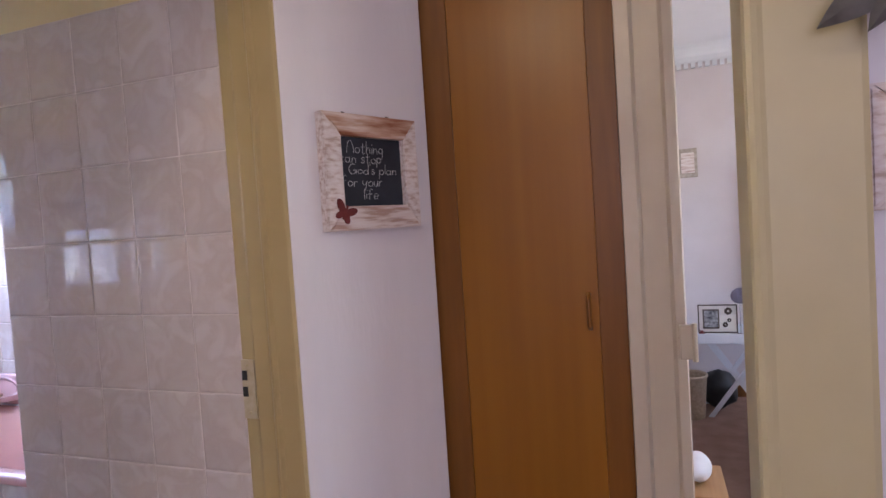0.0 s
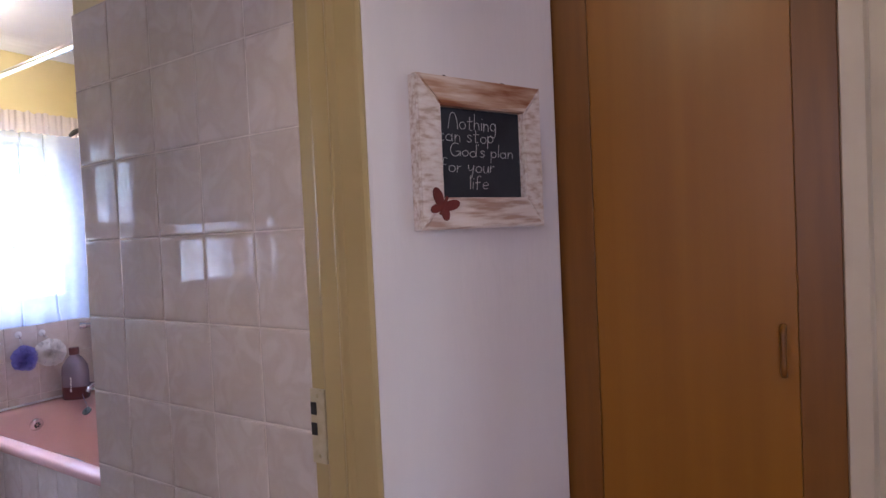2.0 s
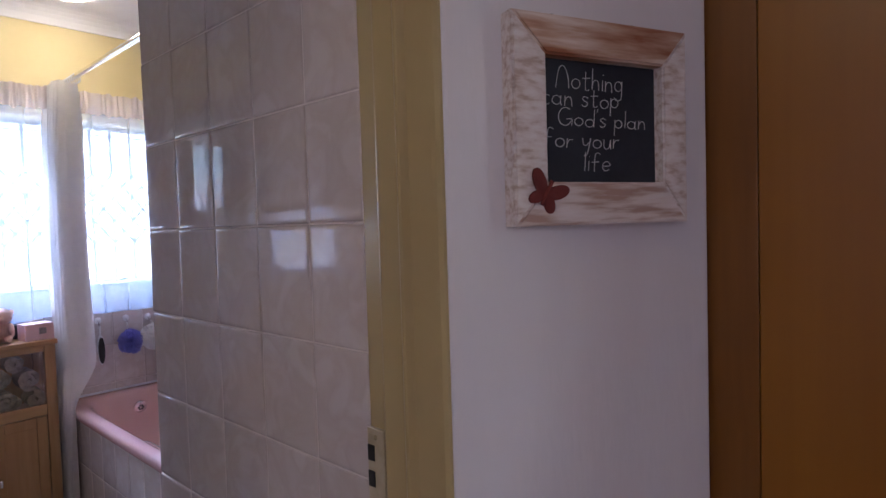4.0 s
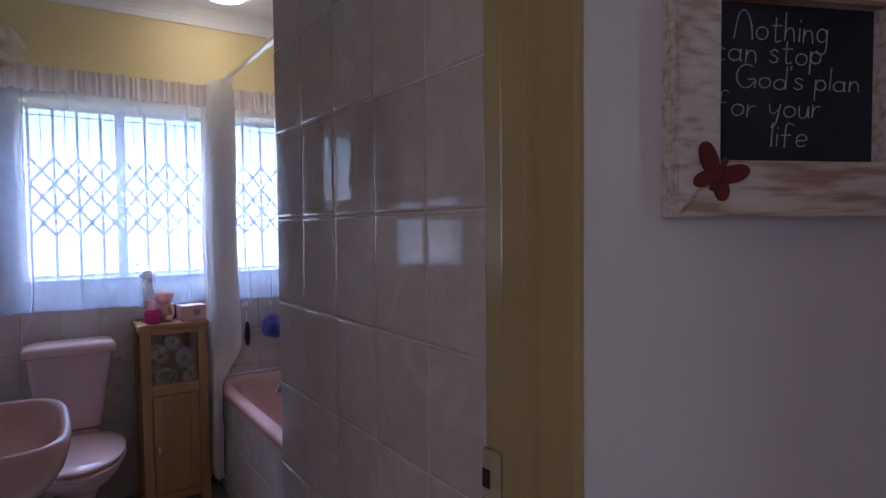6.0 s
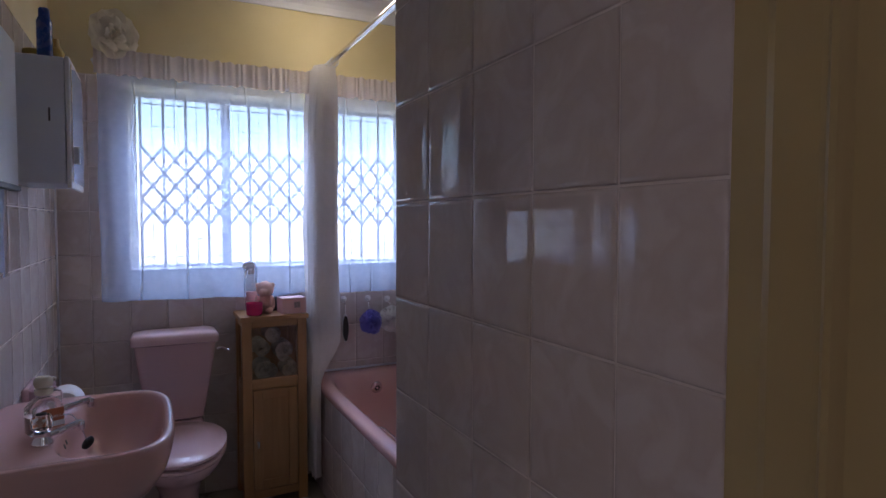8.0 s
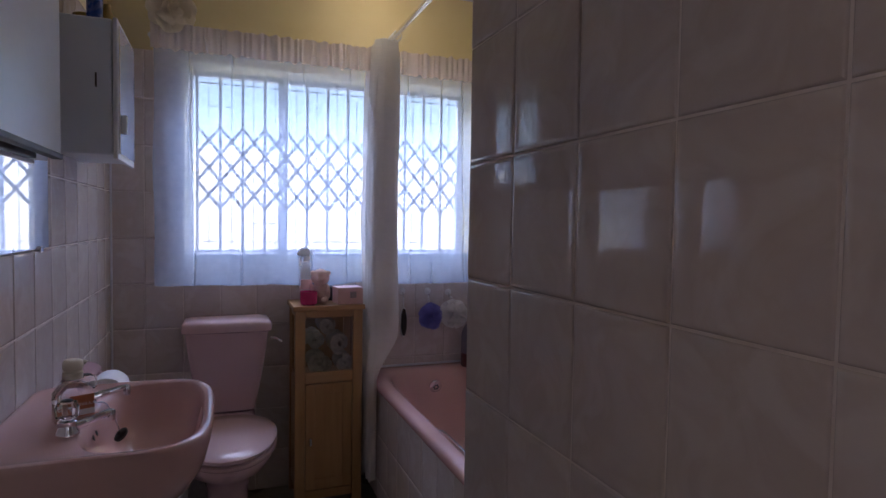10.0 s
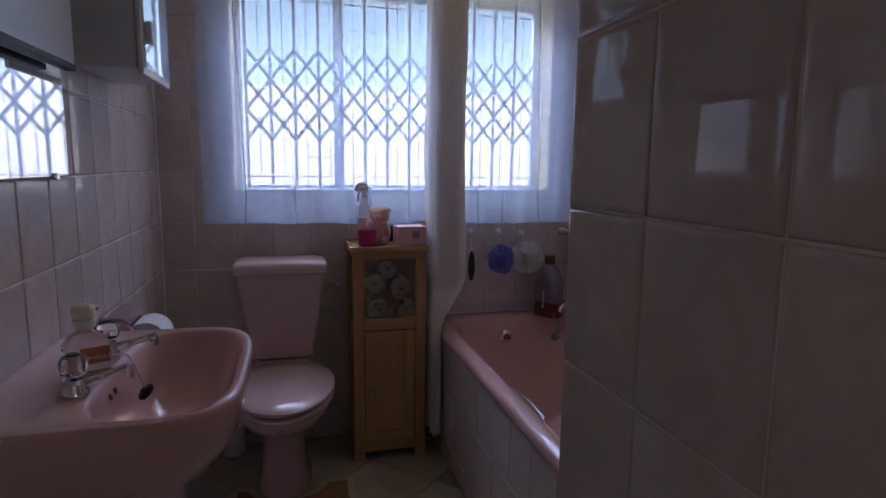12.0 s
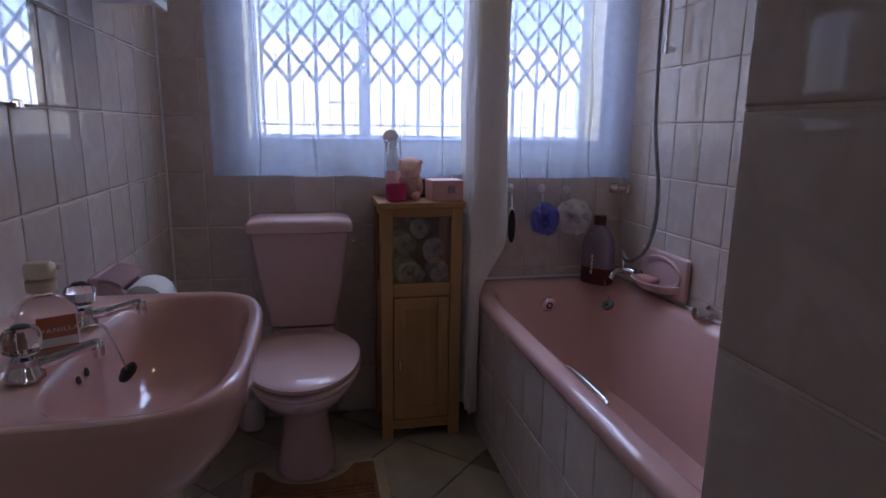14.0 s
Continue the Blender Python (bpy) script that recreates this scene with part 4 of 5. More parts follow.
LIQUID = varied("amber_soap", (0.55, 0.34, 0.27), (0.62, 0.40, 0.32), 8, 0.2, 0.0, 20)
LABEL = varied("orange_label", (0.42, 0.13, 0.05), (0.50, 0.17, 0.07), 20, 0.5, 0.02, 90)
PUMP = varied("cream_plastic", (0.74, 0.68, 0.54), (0.80, 0.74, 0.60), 8, 0.4, 0.02, 60)
soap = thing("soap_dispenser", "clear pump bottle of hand soap with an orange label", "soap bottle", at=(-1.940, 0.995, BASIN_Z + 0.0025), rz=118)
soap.scale = (0.86, 0.86, 0.68)
part("bottle", rings([rr for rr in [[(x, y, z) for x, y in outline(hx, hy, 4, 32)] for hx, hy, z in ((0.040, 0.026, 0), (0.043, 0.028, 0.006), (0.043, 0.028, 0.09), (0.030, 0.022, 0.112), (0.014, 0.014, 0.124), (0.014, 0.014, 0.130))]]), clear_glass("clear_bottle", (1.0, 0.98, 0.97), 0.05), soap, smooth=True).visible_shadow = False
part("soap_fill", rings([[(x, y, z) for x, y in outline(hx, hy, 4, 32)] for hx, hy, z in ((0.037, 0.023, 0.004), (0.039, 0.024, 0.010), (0.039, 0.024, 0.060))]), LIQUID, soap, "amber liquid soap", True)
part("front_label", box(-0.016, 0.038, -0.0295, -0.0287, 0.018, 0.084, 0.0003), LABEL, soap, "orange printed label")
part("label_band", box(-0.016, 0.038, -0.0302, -0.0296, 0.022, 0.040, 0.0002), PAPER, soap, "cream band on the label")
words("label_letter", "VANILLA", 0.0125, pose(-0.013, -0.0304, 0.052, 90), PAPER, soap, 0.0002, 0)
part("pump_collar", lathe([(0.019, 0.130), (0.022, 0.133), (0.022, 0.152), (0.016, 0.156)], n=24), PUMP, soap, "cream screw collar", True)
part("pump_head", lathe([(0.014, 0.1565), (0.021, 0.159), (0.023, 0.170), (0.022, 0.184), (0.016, 0.191), (0.004, 0.193)], n=24), PUMP, soap, "cream pump head", True)
part("pump_nozzle", tube([(0.015, 0, 0.178), (0.024, 0, 0.179), (0.028, 0, 0.176)], 0.007, 10), PUMP, soap, "short cream nozzle", True)

# ---- toilet-roll holder, mirror, wall cabinets ----
holder = thing("toilet_roll_holder", "pink ceramic toilet roll holder on the tiled wall", "roll holder", at=(-2.56, LEFT_Y + 0.008, 0.705))
part("backplate", box(-0.085, 0.085, 0, 0.022, -0.075, 0.075, 0.010, 3), PINK, holder, smooth=True)
for s in (-1, 1):
    part("arm", rings([[(s * x, y, z) for y, z in ((0.01, -0.055), (0.055, -0.06), (0.085, -0.035), (0.090, 0.0), (0.075, 0.035), (0.045, 0.060), (0.01, 0.066))] for x in (0.060, 0.080)]), PINK, holder)
part("hood", sheet(12, 10, lambda u, v: (-0.0815 + 0.163 * u, 0.012 + 0.062 * math.sin(v * 1.4), 0.072 - 0.030 * (1 - math.cos(v * 1.4))), 0.008), PINK, holder, smooth=True)
roll = thing("toilet_roll", "white toilet paper roll on its holder", "toilet roll", at=(-2.56, LEFT_Y + 0.112, 0.698))
bm = lathe([(0.018, -0.055), (0.052, -0.055), (0.053, -0.05), (0.053, 0.05), (0.052, 0.055), (0.018, 0.055)], n=32)
bmesh.ops.transform(bm, matrix=pose(0, 0, 0, 0, 90, 0), verts=bm.verts)
part("paper", bm, PAPER, roll, smooth=True)
part("loose_end", sheet(4, 10, lambda u, v: (-0.052 + 0.104 * u, 0.054 + 0.008 * math.sin(v * 3), -0.005 - 0.075 * v), 0.0012), PAPER, roll, smooth=True)

mir = thing("wall_mirror", "frameless wall mirror over the washbasin", "mirror", at=(0, LEFT_Y + 0.007, 0))
part("glass", box(-2.332, -1.66, 0, 0.006, 1.150, 1.392, 0.002), MIRROR, mir)
for x in (-2.25, -1.75):
    part("clip", box(x - 0.012, x + 0.012, 0, 0.012, 1.142, 1.158, 0.003), CHROME, mir, "small chrome clip")
mcab = thing("over_mirror_cabinet", "pale grey enamel cabinet above the mirror", "cabinet")
part("body", box(-2.322, -1.66, LEFT_Y + 0.007, LEFT_Y + 0.045, 1.395, 1.795, 0.003), GREY_BOX, mcab)
# added dark strip: imitates a bar that only shows as a mirror reflection
part("reflected_bar", box(-2.30, -1.70, LEFT_Y + 0.030, LEFT_Y + 0.055, 1.380, 1.3945, 0.003), DARK, mcab, "dark strip added for a bar reflected in the mirror")

wc = thing("mirror_cabinet", "pale grey wall cabinet with a mirrored door", "cabinet")
WX0, WX1, WY1, WZ0, WZ1 = -2.755, -2.432, 0.998, 1.412, 1.795
part("body", box(WX0, WX1, LEFT_Y + 0.007, WY1, WZ0, WZ1, 0.004), GREY_BOX, wc)
wd = part("door", box(WX0 - 0.004, WX1 + 0.002, WY1 + 0.002, WY1 + 0.014, WZ0 - 0.012, WZ1 + 0.004, 0.003), WHITE_PAINT, wc, "white framed mirror door")
part("door_mirror", box(WX0 + 0.012, WX1 - 0.014, WY1 + 0.0145, WY1 + 0.018, WZ0 + 0.006, WZ1 - 0.014, 0.001), MIRROR, wd, "mirror glass")
part("knob", box(WX1 - 0.040, WX1 - 0.016, WY1 + 0.0185, WY1 + 0.034, 1.475, 1.530, 0.004), GREY_BOX, wd, "small grey pull")
part("slot", box(WX1 + 0.0005, WX1 + 0.0015, 0.955, 0.960, 1.60, 1.64), DARK, wc, "short dark slot")

BLUE = varied("blue_plastic", (0.012, 0.05, 0.26), (0.02, 0.07, 0.32), 8, 0.25, 0.01, 50)
BROWN_GLASS = varied("amber_plastic", (0.32, 0.22, 0.05), (0.40, 0.28, 0.07), 8, 0.2, 0.01, 50)
tall = thing("blue_bottle", "tall blue plastic lotion bottle on the wall cabinet", "bottle", at=(-2.56, 0.934, WZ1 + 0.001))
tall.scale = (0.92, 0.92, 1.06)
part("body", lathe([(0.020, 0), (0.024, 0.004), (0.024, 0.125), (0.018, 0.138)], n=24), BLUE, tall, smooth=True)
part("cap", lathe([(0.016, 0.1385), (0.017, 0.140), (0.017, 0.162), (0.014, 0.165)], n=20), BLUE, tall, "blue cap", True)
amb = thing("amber_bottle", "amber bottle with a pale label on the wall cabinet", "bottle", at=(-2.67, 0.950, WZ1 + 0.001))
part("body", lathe([(0.022, 0), (0.026, 0.004), (0.026, 0.065), (0.012, 0.09), (0.011, 0.11)], n=24), BROWN_GLASS, amb, smooth=True)
part("label", lathe([(0.0264, 0.012), (0.0266, 0.013), (0.0266, 0.048), (0.0264, 0.049)], n=24), PAPER, amb, "pale paper label", True)
jar = thing("cream_jar", "squat cream jar with an amber lid on the wall cabinet", "jar", at=(-2.62, 0.895, WZ1 + 0.001))
part("jar", lathe([(0.026, 0), (0.030, 0.004), (0.030, 0.036), (0.027, 0.038)], n=24), PUMP, jar, smooth=True)
part("lid", lathe([(0.030, 0.0385), (0.031, 0.040), (0.031, 0.054), (0.028, 0.056)], n=24), BROWN_GLASS, jar, "amber screw lid", True)

# ---- large paper flower at the curtain's corner ----
PETAL = cloth("ivory_cloth_petal", (0.95, 0.89, 0.76), 0.0, 0.15)
flower = thing("cloth_flower", "large ivory cloth rose at the curtain corner", "flower", at=(-3.195, 1.088, 2.085), rz=24)
for ring_i, (cnt, r0, size, tilt) in enumerate(((7, 0.050, 0.076, 0.14), (6, 0.036, 0.058, 0.30), (5, 0.022, 0.040, 0.60), (4, 0.010, 0.028, 1.0))):
    for i in range(cnt):
        a0 = 2 * math.pi * i / cnt + ring_i * 0.5

        def petal(u, v, a0=a0, r0=r0, size=size, tilt=tilt, i=i):
            s, t = (u - 0.5) * 2, v
            w = size * math.sqrt(max(1 - (2 * t - 1) ** 2 * 0.85, 0.05)) * s * 0.75
            rr = r0 * 0.3 + size * 1.15 * t * math.cos(tilt)
            up = 0.006 + 0.0032 * (i % 3) + 0.004 * s * (1 if i % 2 else -1) + 0.012 * t * math.sin(s * 2.5 + i * 2.1) + size * 1.1 * t * math.sin(tilt) + 0.10 * size * s * s + 0.010 * math.sin(3 * t) + 0.004 * noise.noise(Vector((s * 2, t * 3, i + a0)))
            return (up, rr * math.cos(a0) - w * math.sin(a0), rr * math.sin(a0) + w * math.cos(a0))

        part("petal", sheet(8, 8, petal, 0.0012), PETAL, flower, smooth=True)

# ---- things on the pine cabinet ----
PINK_GLASS = varied("magenta_glass", (0.50, 0.025, 0.14), (0.58, 0.04, 0.18), 12, 0.15, 0.01, 60)
TEDDY = varied("pale_pink_plush", (0.76, 0.49, 0.43), (0.86, 0.61, 0.55), 60, 0.95, 0.8, 600)
CARTON = varied("pink_carton", (0.66, 0.40, 0.40), (0.72, 0.46, 0.46), 20, 0.5, 0.02, 90)
candle = thing("candle_glass", "magenta glass candle holder on the pine cabinet", "candle", at=(-3.075, 1.640, KH + 0.001))
candle.scale = (1.2, 1.2, 1.3)
part("cup", lathe([(0.024, 0), (0.029, 0.004), (0.031, 0.044), (0.028, 0.044), (0.026, 0.010), (0.01, 0.008)], n=28), PINK_GLASS, candle, smooth=True)
part("wax", lathe([(0.022, 0.012), (0.0245, 0.014), (0.026, 0.030), (0.02, 0.031)], n=24), varied("magenta_wax", (0.42, 0.03, 0.12), (0.50, 0.05, 0.16), 20, 0.5, 0.05, 90), candle, "magenta wax", True)
bear_bm = blob(0, 0, 0.034, 0.028, 0.034, 0.036, 0.10, 90)
blob(0.006, 0, 0.088, 0.027, 0.031, 0.028, 0.08, 90, 3, bear_bm)
for s in (-1, 1):
    blob(0.002, s * 0.026, 0.102, 0.007, 0.009, 0.009, 0.05, 90, 5, bear_bm, 2)
    blob(0.016, s * 0.026, 0.046, 0.012, 0.010, 0.022, 0.08, 90, 7, bear_bm, 2)
    blob(0.026, s * 0.020, 0.012, 0.022, 0.012, 0.012, 0.08, 90, 9, bear_bm, 2)
blob(0.029, 0, 0.082, 0.013, 0.015, 0.012, 0.05, 90, 11, bear_bm, 2)
bear = part("teddy_bear", bear_bm, TEDDY, None, smooth=True)
bear.matrix_world = pose(-3.125, 1.698, KH + 0.001, 0, 0, -22) @ Matrix.Scale(1.28, 4)
tagged(bear, "small pale pink plush teddy bear sitting on the cabinet", "teddy bear")
pbox = thing("pink_carton", "small pink cardboard box on the pine cabinet", "box", at=(-3.095, 1.812, KH + 0.001), rz=6)
part("carton", box(-0.045, 0.045, -0.056, 0.056, 0, 0.072, 0.001), CARTON, pbox)
part("printed_square", box(0.0453, 0.0458, -0.002, 0.026, 0.026, 0.054), varied("grey_print", (0.2, 0.16, 0.17), (0.4, 0.33, 0.34), 260, 0.6, 0.0, 300, detail=1), pbox, "grey printed square")
pouch = thing("dark_pouch", "flat dark zipped pouch behind the carton", "pouch", at=(-3.20, 1.775, KH + 0.001))
part("pouch_body", box(-0.035, 0.035, -0.055, 0.05, 0, 0.066, 0.014, 3), varied("dark_fabric", (0.03, 0.022, 0.03), (0.05, 0.04, 0.05), 40, 0.85, 0.3, 400), pouch, smooth=True)
spray = thing("spray_bottle", "clear trigger spray bottle on the pine cabinet", "spray bottle", at=(-3.20, 1.645, KH + 0.001), rz=-65)
spray.scale = (1.0, 1.0, 1.22)
part("bottle", lathe([(0.024, 0), (0.027, 0.004), (0.027, 0.10), (0.012, 0.135), (0.011, 0.15)], n=24), clear_glass("frosted_bottle", (0.95, 0.90, 0.90), 0.12), spray, smooth=True)
part("label", lathe([(0.0274, 0.045), (0.0277, 0.046), (0.0277, 0.078), (0.0274, 0.079)], n=24), CARTON, spray, "pink label", True)
part("trigger_head", box(-0.014, 0.034, -0.009, 0.009, 0.165, 0.188, 0.006, 3), WHITE_PAINT, spray, "white trigger head", True)
part("neck_collar", lathe([(0.014, 0.146), (0.015, 0.148), (0.015, 0.166), (0.011, 0.168)], n=18), WHITE_PAINT, spray, smooth=True)
part("nozzle", tube(bend([(-0.020, 0, 0.176), (0.0, 0, 0.190), (0.026, 0, 0.188), (0.042, 0, 0.172)], 5), 0.0075, 10), WHITE_PAINT, spray, "white arched nozzle", True)
part("trigger", tube(bend([(0.020, 0, 0.166), (0.030, 0, 0.152), (0.028, 0, 0.132)], 5), 0.004, 8), WHITE_PAINT, spray, smooth=True)

# ---- shower curtain and rail ----
rail = thing("shower_rail", "straight chrome shower curtain rail over the bath edge", "curtain rail")
part("pole", tube([(WIN_X + 0.006, 2.01, 2.060), (END_X - 0.006, 2.01, 2.060)], 0.0125, 16), CHROME, rail, smooth=True)
for x, s in ((WIN_X + 0.004, 1), (END_X - 0.004, -1)):
    bm = lathe([(0.030, 0), (0.030, 0.006), (0.018, 0.016)], n=20)
    bmesh.ops.transform(bm, matrix=pose(x, 2.01, 2.060, 0, 90 * s, 0), verts=bm.verts)
    part("flange", bm, CHROME, rail, smooth=True)
shc = thing("shower_curtain", "cream cloth shower curtain bunched at the window end", "shower curtain")


def shower_fold(u, v):
    """Hangs in deep pleats from the rail and is drawn in below, where it falls outside the bath."""
    z = 2.035 - 1.935 * v
    low = min(max((0.74 - z) / 0.20, 0), 1)
    low = low * low * (3 - 2 * low)
    top = max(0.0, 1 - v * 9)
    x = -3.205 + 0.165 * u * (1 + 0.40 * low) + 0.012 * noise.noise(Vector((u * 5, v * 2, 1)))
    wave = math.sin(u * 44 + 1.1 * noise.noise(Vector((u * 3, v * 1.3, 9)))) + 0.16 * math.sin(u * 150 + 2.5 * noise.noise(Vector((u * 8, v * 1.5, 3)))) + 0.10 * noise.noise(Vector((u * 30, v * 7, 3)))
    y = (1.966 - 0.060 * low) + wave * (0.061 - 0.041 * low) * (1 - 0.25 * top) + 0.016 * noise.noise(Vector((v * 2.6, u * 1.5, 5))) * (1 - low)
    return (x, min(y, 1.924) if z < 0.56 else y, z - 0.010 * top * abs(math.sin(u * 22)))


part("curtain_cloth", sheet(260, 70, shower_fold), SHOWER_CLOTH, shc, smooth=True)
for i in range(7):
    x = -3.20 + 0.16 * i / 6
    ringpts = [(x + 0.004 * math.sin(a), 2.01 + 0.019 * math.cos(a), 2.050 + 0.022 * math.sin(a)) for a in [k * 2 * math.pi / 16 for k in range(17)]]
    part("curtain_ring", tube(ringpts, 0.0022, 6), WHITE_PAINT, shc, "white plastic ring", True)

# ---- shower set and bath fittings ----
show = thing("hand_shower", "chrome hand shower on an upright rail with a hose", "shower")
SX = -2.985
part("rail_bar", tube([(SX, 2.572, 1.385), (SX, 2.572, 1.98)], 0.009, 14), CHROME, show, smooth=True)
for z in (1.40, 1.965):
    part("rail_bracket", tube([(SX, 2.60, z), (SX, 2.572, z)], 0.011, 12), CHROME, show, smooth=True)
part("slider", box(SX - 0.018, SX + 0.018, 2.545, 2.588, 1.775, 1.81, 0.008, 3), CHROME, show, smooth=True)
part("shower_handle", tube(bend([(SX + 0.01, 2.54, 1.76), (SX - 0.005, 2.52, 1.83), (SX - 0.02, 2.47, 1.905)], 6), 0.011, 12), CHROME, show, smooth=True)
bm = lathe([(0.012, 0.012), (0.034, 0.004), (0.036, -0.008), (0.032, -0.012)], n=28)
bmesh.ops.transform(bm, matrix=pose(SX - 0.025, 2.455, 1.918, 35, -10, 0), verts=bm.verts)
part("shower_rose", bm, DARK, show, "round dark faced shower rose", True)
hose = bend([(SX + 0.012, 2.535, 1.75), (SX + 0.018, 2.53, 1.5), (SX + 0.035, 2.53, 1.15), (SX + 0.09, 2.53, 0.90), (SX + 0.075, 2.52, 0.73), (SX + 0.0, 2.515, 0.655), (SX - 0.05, 2.51, 0.645), (SX - 0.075, 2.505, 0.67)], 14)
HOSE = varied("steel_hose", (0.25, 0.25, 0.27), (0.35, 0.35, 0.37), 30, 0.3, 0.0, 60, metal=1.0)
part("hose", tube(hose, [0.0072 + 0.0008 * (i % 2) for i in range(len(hose))], 10), HOSE, show, "ribbed steel shower hose", True)


def bath_tap(x, y, z, turn, category_label):
    ob = thing("bath_tap", category_label, "tap", "bath fittings", at=(x, y, z), rz=turn)
    part("body", tube([(-0.07, 0, 0), (0.07, 0, 0)], 0.017, 16), CHROME, ob, smooth=True)
    part("spout", tube(bend([(0, 0, 0), (0, -0.05, 0.004), (0, -0.085, -0.008), (0, -0.10, -0.03)], 5), 0.013, 14), CHROME, ob, smooth=True)
    for s in (-1, 1):
        bm = lathe([(0.014, 0.0), (0.021, 0.006), (0.022, 0.026), (0.015, 0.032)], n=12)
        bmesh.ops.transform(bm, matrix=pose(s * 0.07, 0, 0, 0, 90 * s, 0), verts=bm.verts)
        part("knob", bm, ACRYLIC, ob, "clear acrylic knob")
    part("riser", tube([(0, 0, 0), (0, 0.0, 0.05)], 0.010, 12), CHROME, ob, smooth=True)
    for s in (-1, 1):
        part("wall_union", tube([(s * 0.045, 0, 0), (s * 0.045, 0.08, 0)], 0.014, 12), CHROME, ob, smooth=True)
    ob.scale = (0.78, 0.78, 0.78)
    return ob


bath_tap(-3.085, 2.525, 0.592, 28, "chrome bath mixer with clear knobs under the hose")
stop = thing("stop_tap", "round chrome stop tap on the tiled wall", "tap", at=(-3.245, 2.56, 0.895), rz=-30)
bm = lathe([(0.026, 0), (0.026, 0.005), (0.014, 0.012), (0.013, 0.04), (0.021, 0.044), (0.021, 0.072), (0.015, 0.077)], n=20)
bmesh.ops.transform(bm, matrix=pose(0, 0.05, 0, 90, 0, 0), verts=bm.verts)
part("valve", bm, CHROME, stop, smooth=True)
low = thing("low_valve", "small chrome knob low on the bath wall", "tap", at=(-2.655, 2.604, 0.548))
bm = lathe([(0.024, 0), (0.024, 0.004), (0.012, 0.010), (0.012, 0.03), (0.02, 0.034), (0.02, 0.058), (0.014, 0.062)], n=20)
bmesh.ops.transform(bm, matrix=pose(0, 0, 0, 90, 0, 0), verts=bm.verts)
part("valve", bm, CHROME, low, smooth=True)
bplug = thing("bath_plug", "black bath plug hanging on a chain", "plug")
part("chain", tube([(-3.03, 2.42, 0.570), (-2.94, 2.40, 0.515)], 0.0018, 6), CHROME, bplug)
bm = lathe([(0.016, 0), (0.022, 0.002), (0.023, 0.010), (0.006, 0.013), (0.006, 0.02)], n=18)
bmesh.ops.transform(bm, matrix=pose(-2.935, 2.395, 0.497, 40, 10, 0), verts=bm.verts)
part("plug", bm, DARK, bplug, smooth=True)

dish = thing("soap_dish", "pink ceramic soap dish set on the tiled wall", "soap dish", at=(-2.93, BACK_Y - 0.008, 0.618))
part("plate", box(-0.15, 0.15, -0.020, 0, -0.085, 0.075, 0.012, 3), PINK, dish, smooth=True)
dl = []
for k, z, dep in ((0.70, -0.070, 0.05), (0.95, -0.055, 0.085), (1.0, -0.028, 0.10), (0.94, -0.026, 0.094), (0.80, -0.040, 0.07), (0.5, -0.046, 0.05)):
    dl.append([(0.115 * k * math.cos(a), -0.018 - dep * max(math.sin(a), 0) ** 0.8 * k + (0.004 if math.sin(a) < 0.01 else 0), z) for a in [i * math.pi / 20 for i in range(21)]])
part("bowl", rings(dl), PINK, dish, smooth=True)
part("niche_ring", rings([[(hx * math.cos(a), yy, 0.0 + hz * math.sin(a)) for a in [i * math.pi / 16 for i in range(32)]] for hx, hz, yy in ((0.125, 0.062, -0.0195), (0.118, 0.056, -0.026), (0.105, 0.046, -0.024), (0.100, 0.042, -0.0205))], False, False), PINK, dish, smooth=True)
bar = part("soap_bar", box(-0.045, 0.045, -0.03, 0.03, 0, 0.02, 0.008, 3), varied("pink_soap", (0.72, 0.38, 0.36), (0.78, 0.45, 0.42), 20, 0.5, 0.1, 60), None, smooth=True)
bar.matrix_world = pose(-2.97, 2.555, 0.574, 0, 0, 12)
tagged(bar, "worn pink soap bar lying in the soap dish", "soap")

PURPLE = varied("violet_frosted_plastic", (0.20, 0.17, 0.22), (0.26, 0.22, 0.28), 8, 0.22, 0.01, 50)
WINE = varied("wine_red_plastic", (0.075, 0.012, 0.015), (0.11, 0.018, 0.022), 10, 0.3, 0.01, 60)
foam = thing("bubble_bath_bottle", "large violet bubble bath bottle with a wine red cap", "bottle", at=(-3.165, 2.458, RIM - 0.001), rz=35)
foam.scale = (0.93, 0.93, 0.95)
part("bottle", rings([[(x, y, z) for x, y in outline(hx, hy, 3.4, 36)] for hx, hy, z in ((0.062, 0.036, 0.0), (0.068, 0.041, 0.008), (0.068, 0.041, 0.15), (0.064, 0.038, 0.185), (0.040, 0.030, 0.225), (0.022, 0.022, 0.24), (0.021, 0.021, 0.248))]), PURPLE, foam, smooth=True)
part("liquid", rings([[(x, y, z) for x, y in outline(hx, hy, 3.4, 36)] for hx, hy, z in ((0.063, 0.037, -0.0005), (0.069, 0.042, 0.008), (0.069, 0.042, 0.070), (0.066, 0.039, 0.071))]), WINE, foam, "dark wine red lower part", True)
part("cap", lathe([(0.024, 0.248), (0.026, 0.250), (0.026, 0.285), (0.023, 0.288)], n=24), WINE, foam, "wine red cap", True)
for z0, z1, dx in ((0.045, 0.062, 0), (0.066, 0.076, 0.002), (0.080, 0.094, 0.001), (0.098, 0.108, 0.003), (0.112, 0.126, 0.002)):
    part("label_bar", box(-0.010 + dx, -0.002 + dx, -0.0425, -0.0418, z0, z1, 0.0003), PAPER, foam, "white script bar")


